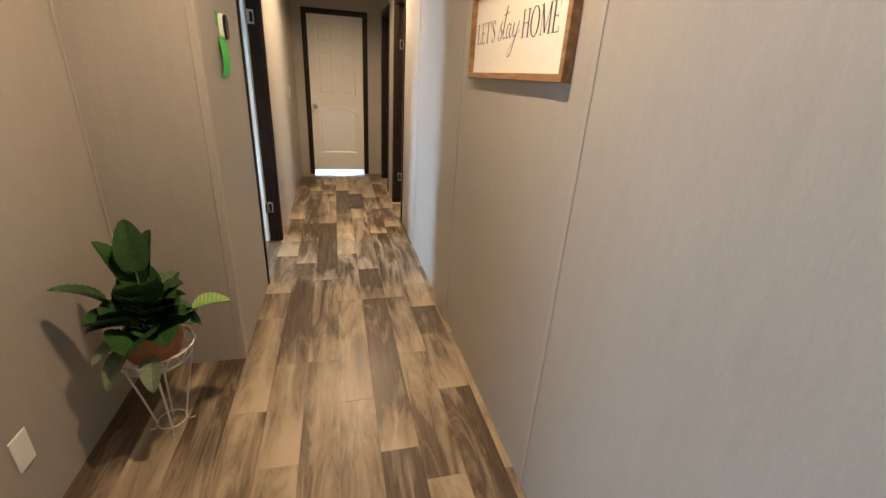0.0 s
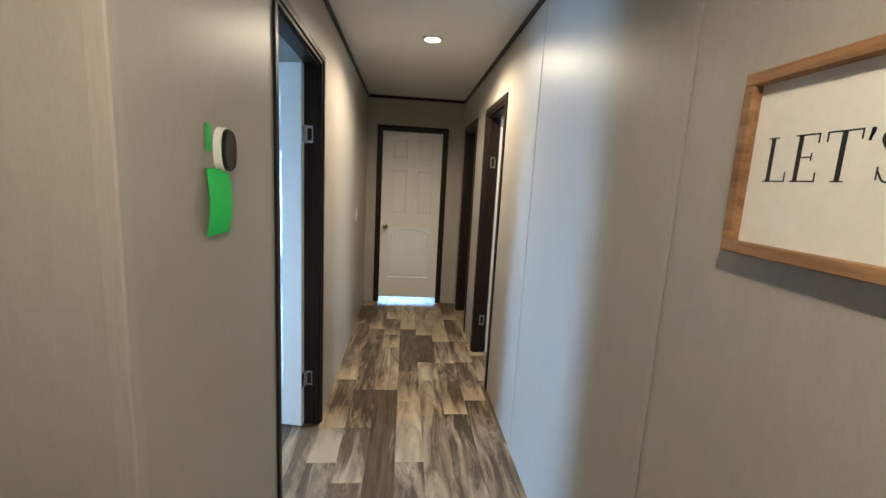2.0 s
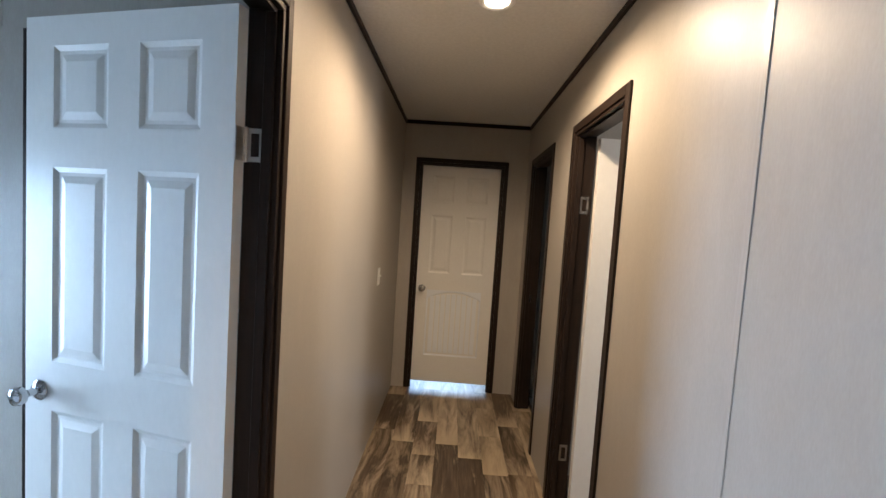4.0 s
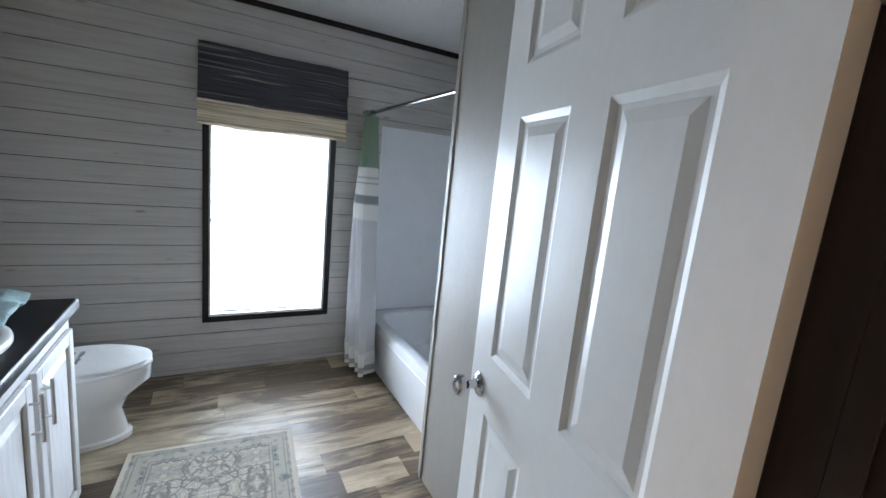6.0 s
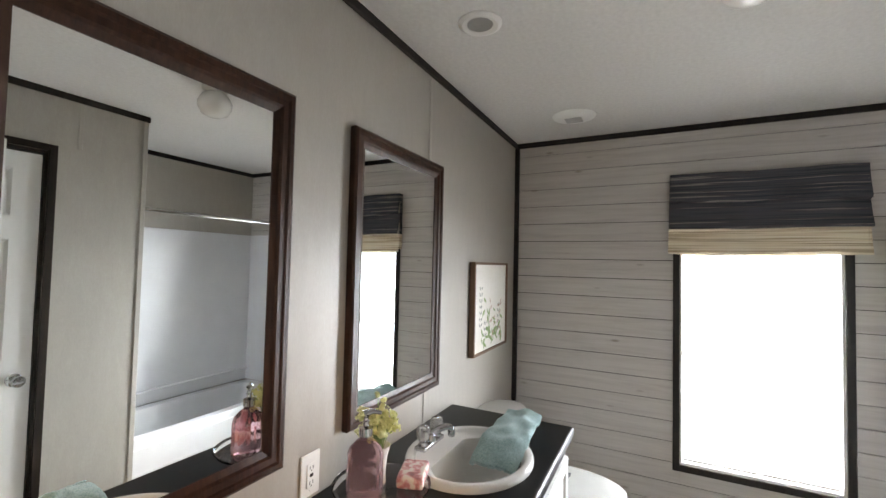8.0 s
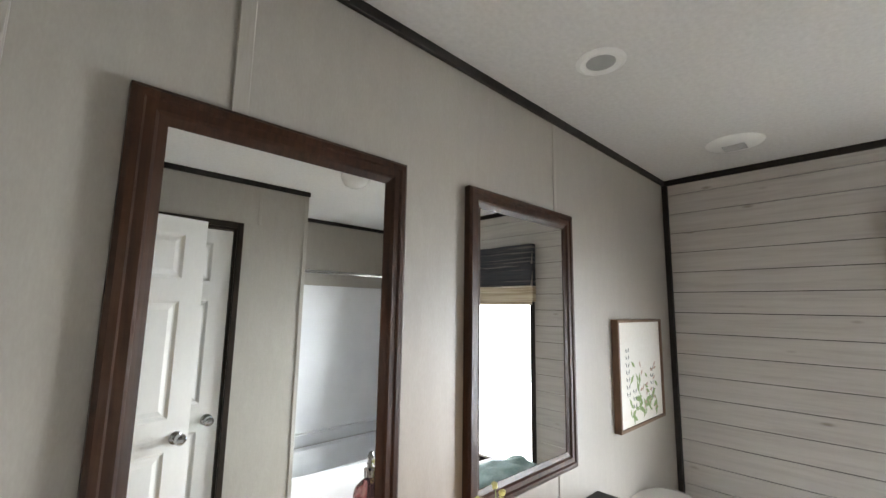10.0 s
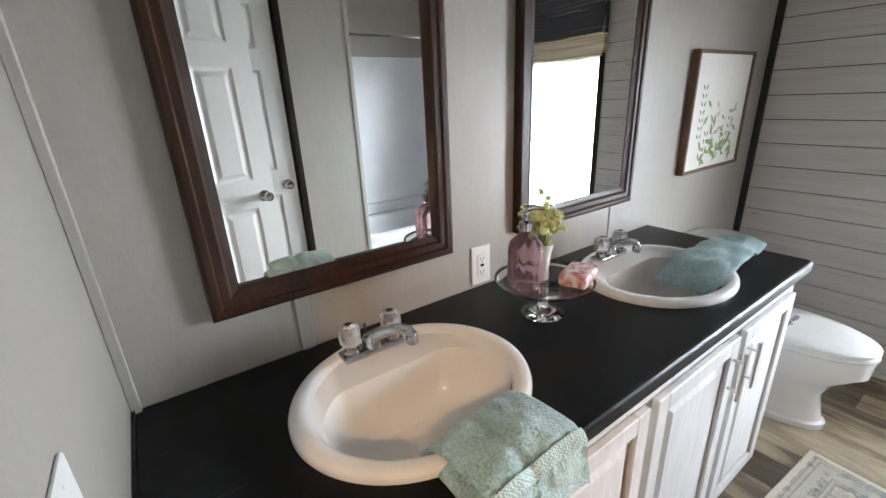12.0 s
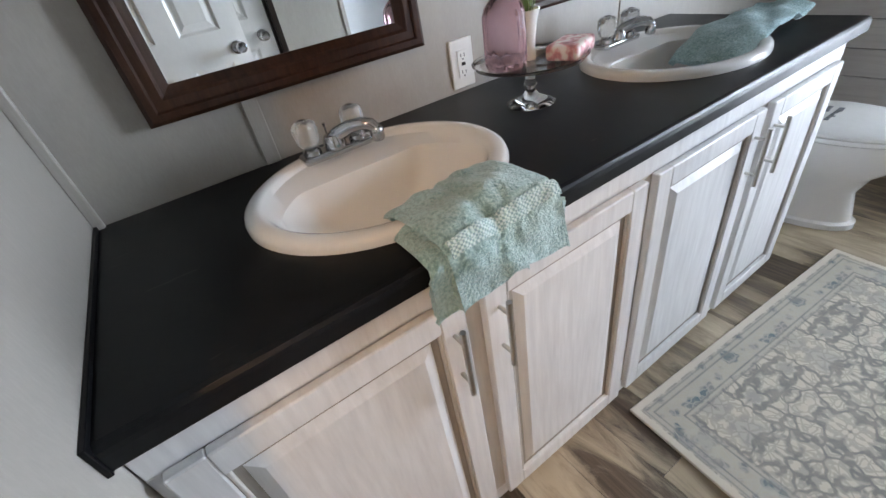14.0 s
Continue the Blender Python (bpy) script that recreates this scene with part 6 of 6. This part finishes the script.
part("globe", lathe([(0.040, -0.026), (0.062, -0.045), (0.078, -0.075), (0.078, -0.100), (0.060, -0.135), (0.03, -0.150), (0, -0.153)], 40), FROST, gl, "frosted glass globe", smooth=True)
vt = thing("ceiling_vent", (-2.505, 0.468, H), "round white ceiling fan vent in the bathroom", "vent")
part("cover", lathe([(0, -0.022), (0.05, -0.022), (0.085, -0.016), (0.115, -0.006), (0.120, 0)], 48), PLASTIC, vt, smooth=True)
bm = bmesh.new()
for i in range(-3, 4):
    box(bm, i * 0.012 - 0.003, i * 0.012 + 0.003, -0.045, 0.045, -0.026, -0.0215, bevel=0.001)
part("louvre", bm, grained("vent_grey", (0.45, 0.45, 0.44), (0.55, 0.55, 0.54), 0.5, (20, 20, 20), 2, 0.0), vt, "grey louvre")

# floor planks
for nm, a in (("floor_living_side", (-4.0, -0.61, -6.0, -1.4)), ("floor_living", (-0.61, 1.2, -6.0, -3.52)), ("floor_end_room", (-1.0, 2.3, 4.14, 7.0)), ("floor_side_room", (HW + 0.15, 3.8, 1.0, 4.12))):
    structure(nm, B(*a, -0.006, -0.002), PLANK, "weathered brown vinyl plank floor")
PW = 0.1522
lengths = [0.31, 0.46, 0.61, 0.76, 0.92, 1.22]
meshes = {}


def plank_mesh(ln):
    if ln not in meshes:
        bm = B(0.0004, PW - 0.0004, 0.0004, ln - 0.0004, -0.004, 0.0, bevel=0.0005)
        ob = part("plank", bm, PLANK, floor)
        meshes[ln] = ob.data
        bpy.data.objects.remove(ob)
    return meshes[ln]


rnd = random.Random(21)
for i in range(-20, 8):
    x = i * PW
    y_hi = 4.14 if x > -0.6 else 2.2
    y_lo = -3.52 if x > -0.6 else -0.10
    y = y_lo - rnd.uniform(0.0, 0.5) if x <= -0.6 else y_lo
    while y < y_hi:
        ln = rnd.choice(lengths)
        if x <= -0.6 and y + ln > y_hi + 0.4:
            ln = 0.31
        o = new("plank", plank_mesh(ln))
        o.parent = floor
        o.location = (x, y, 0)
        y += ln
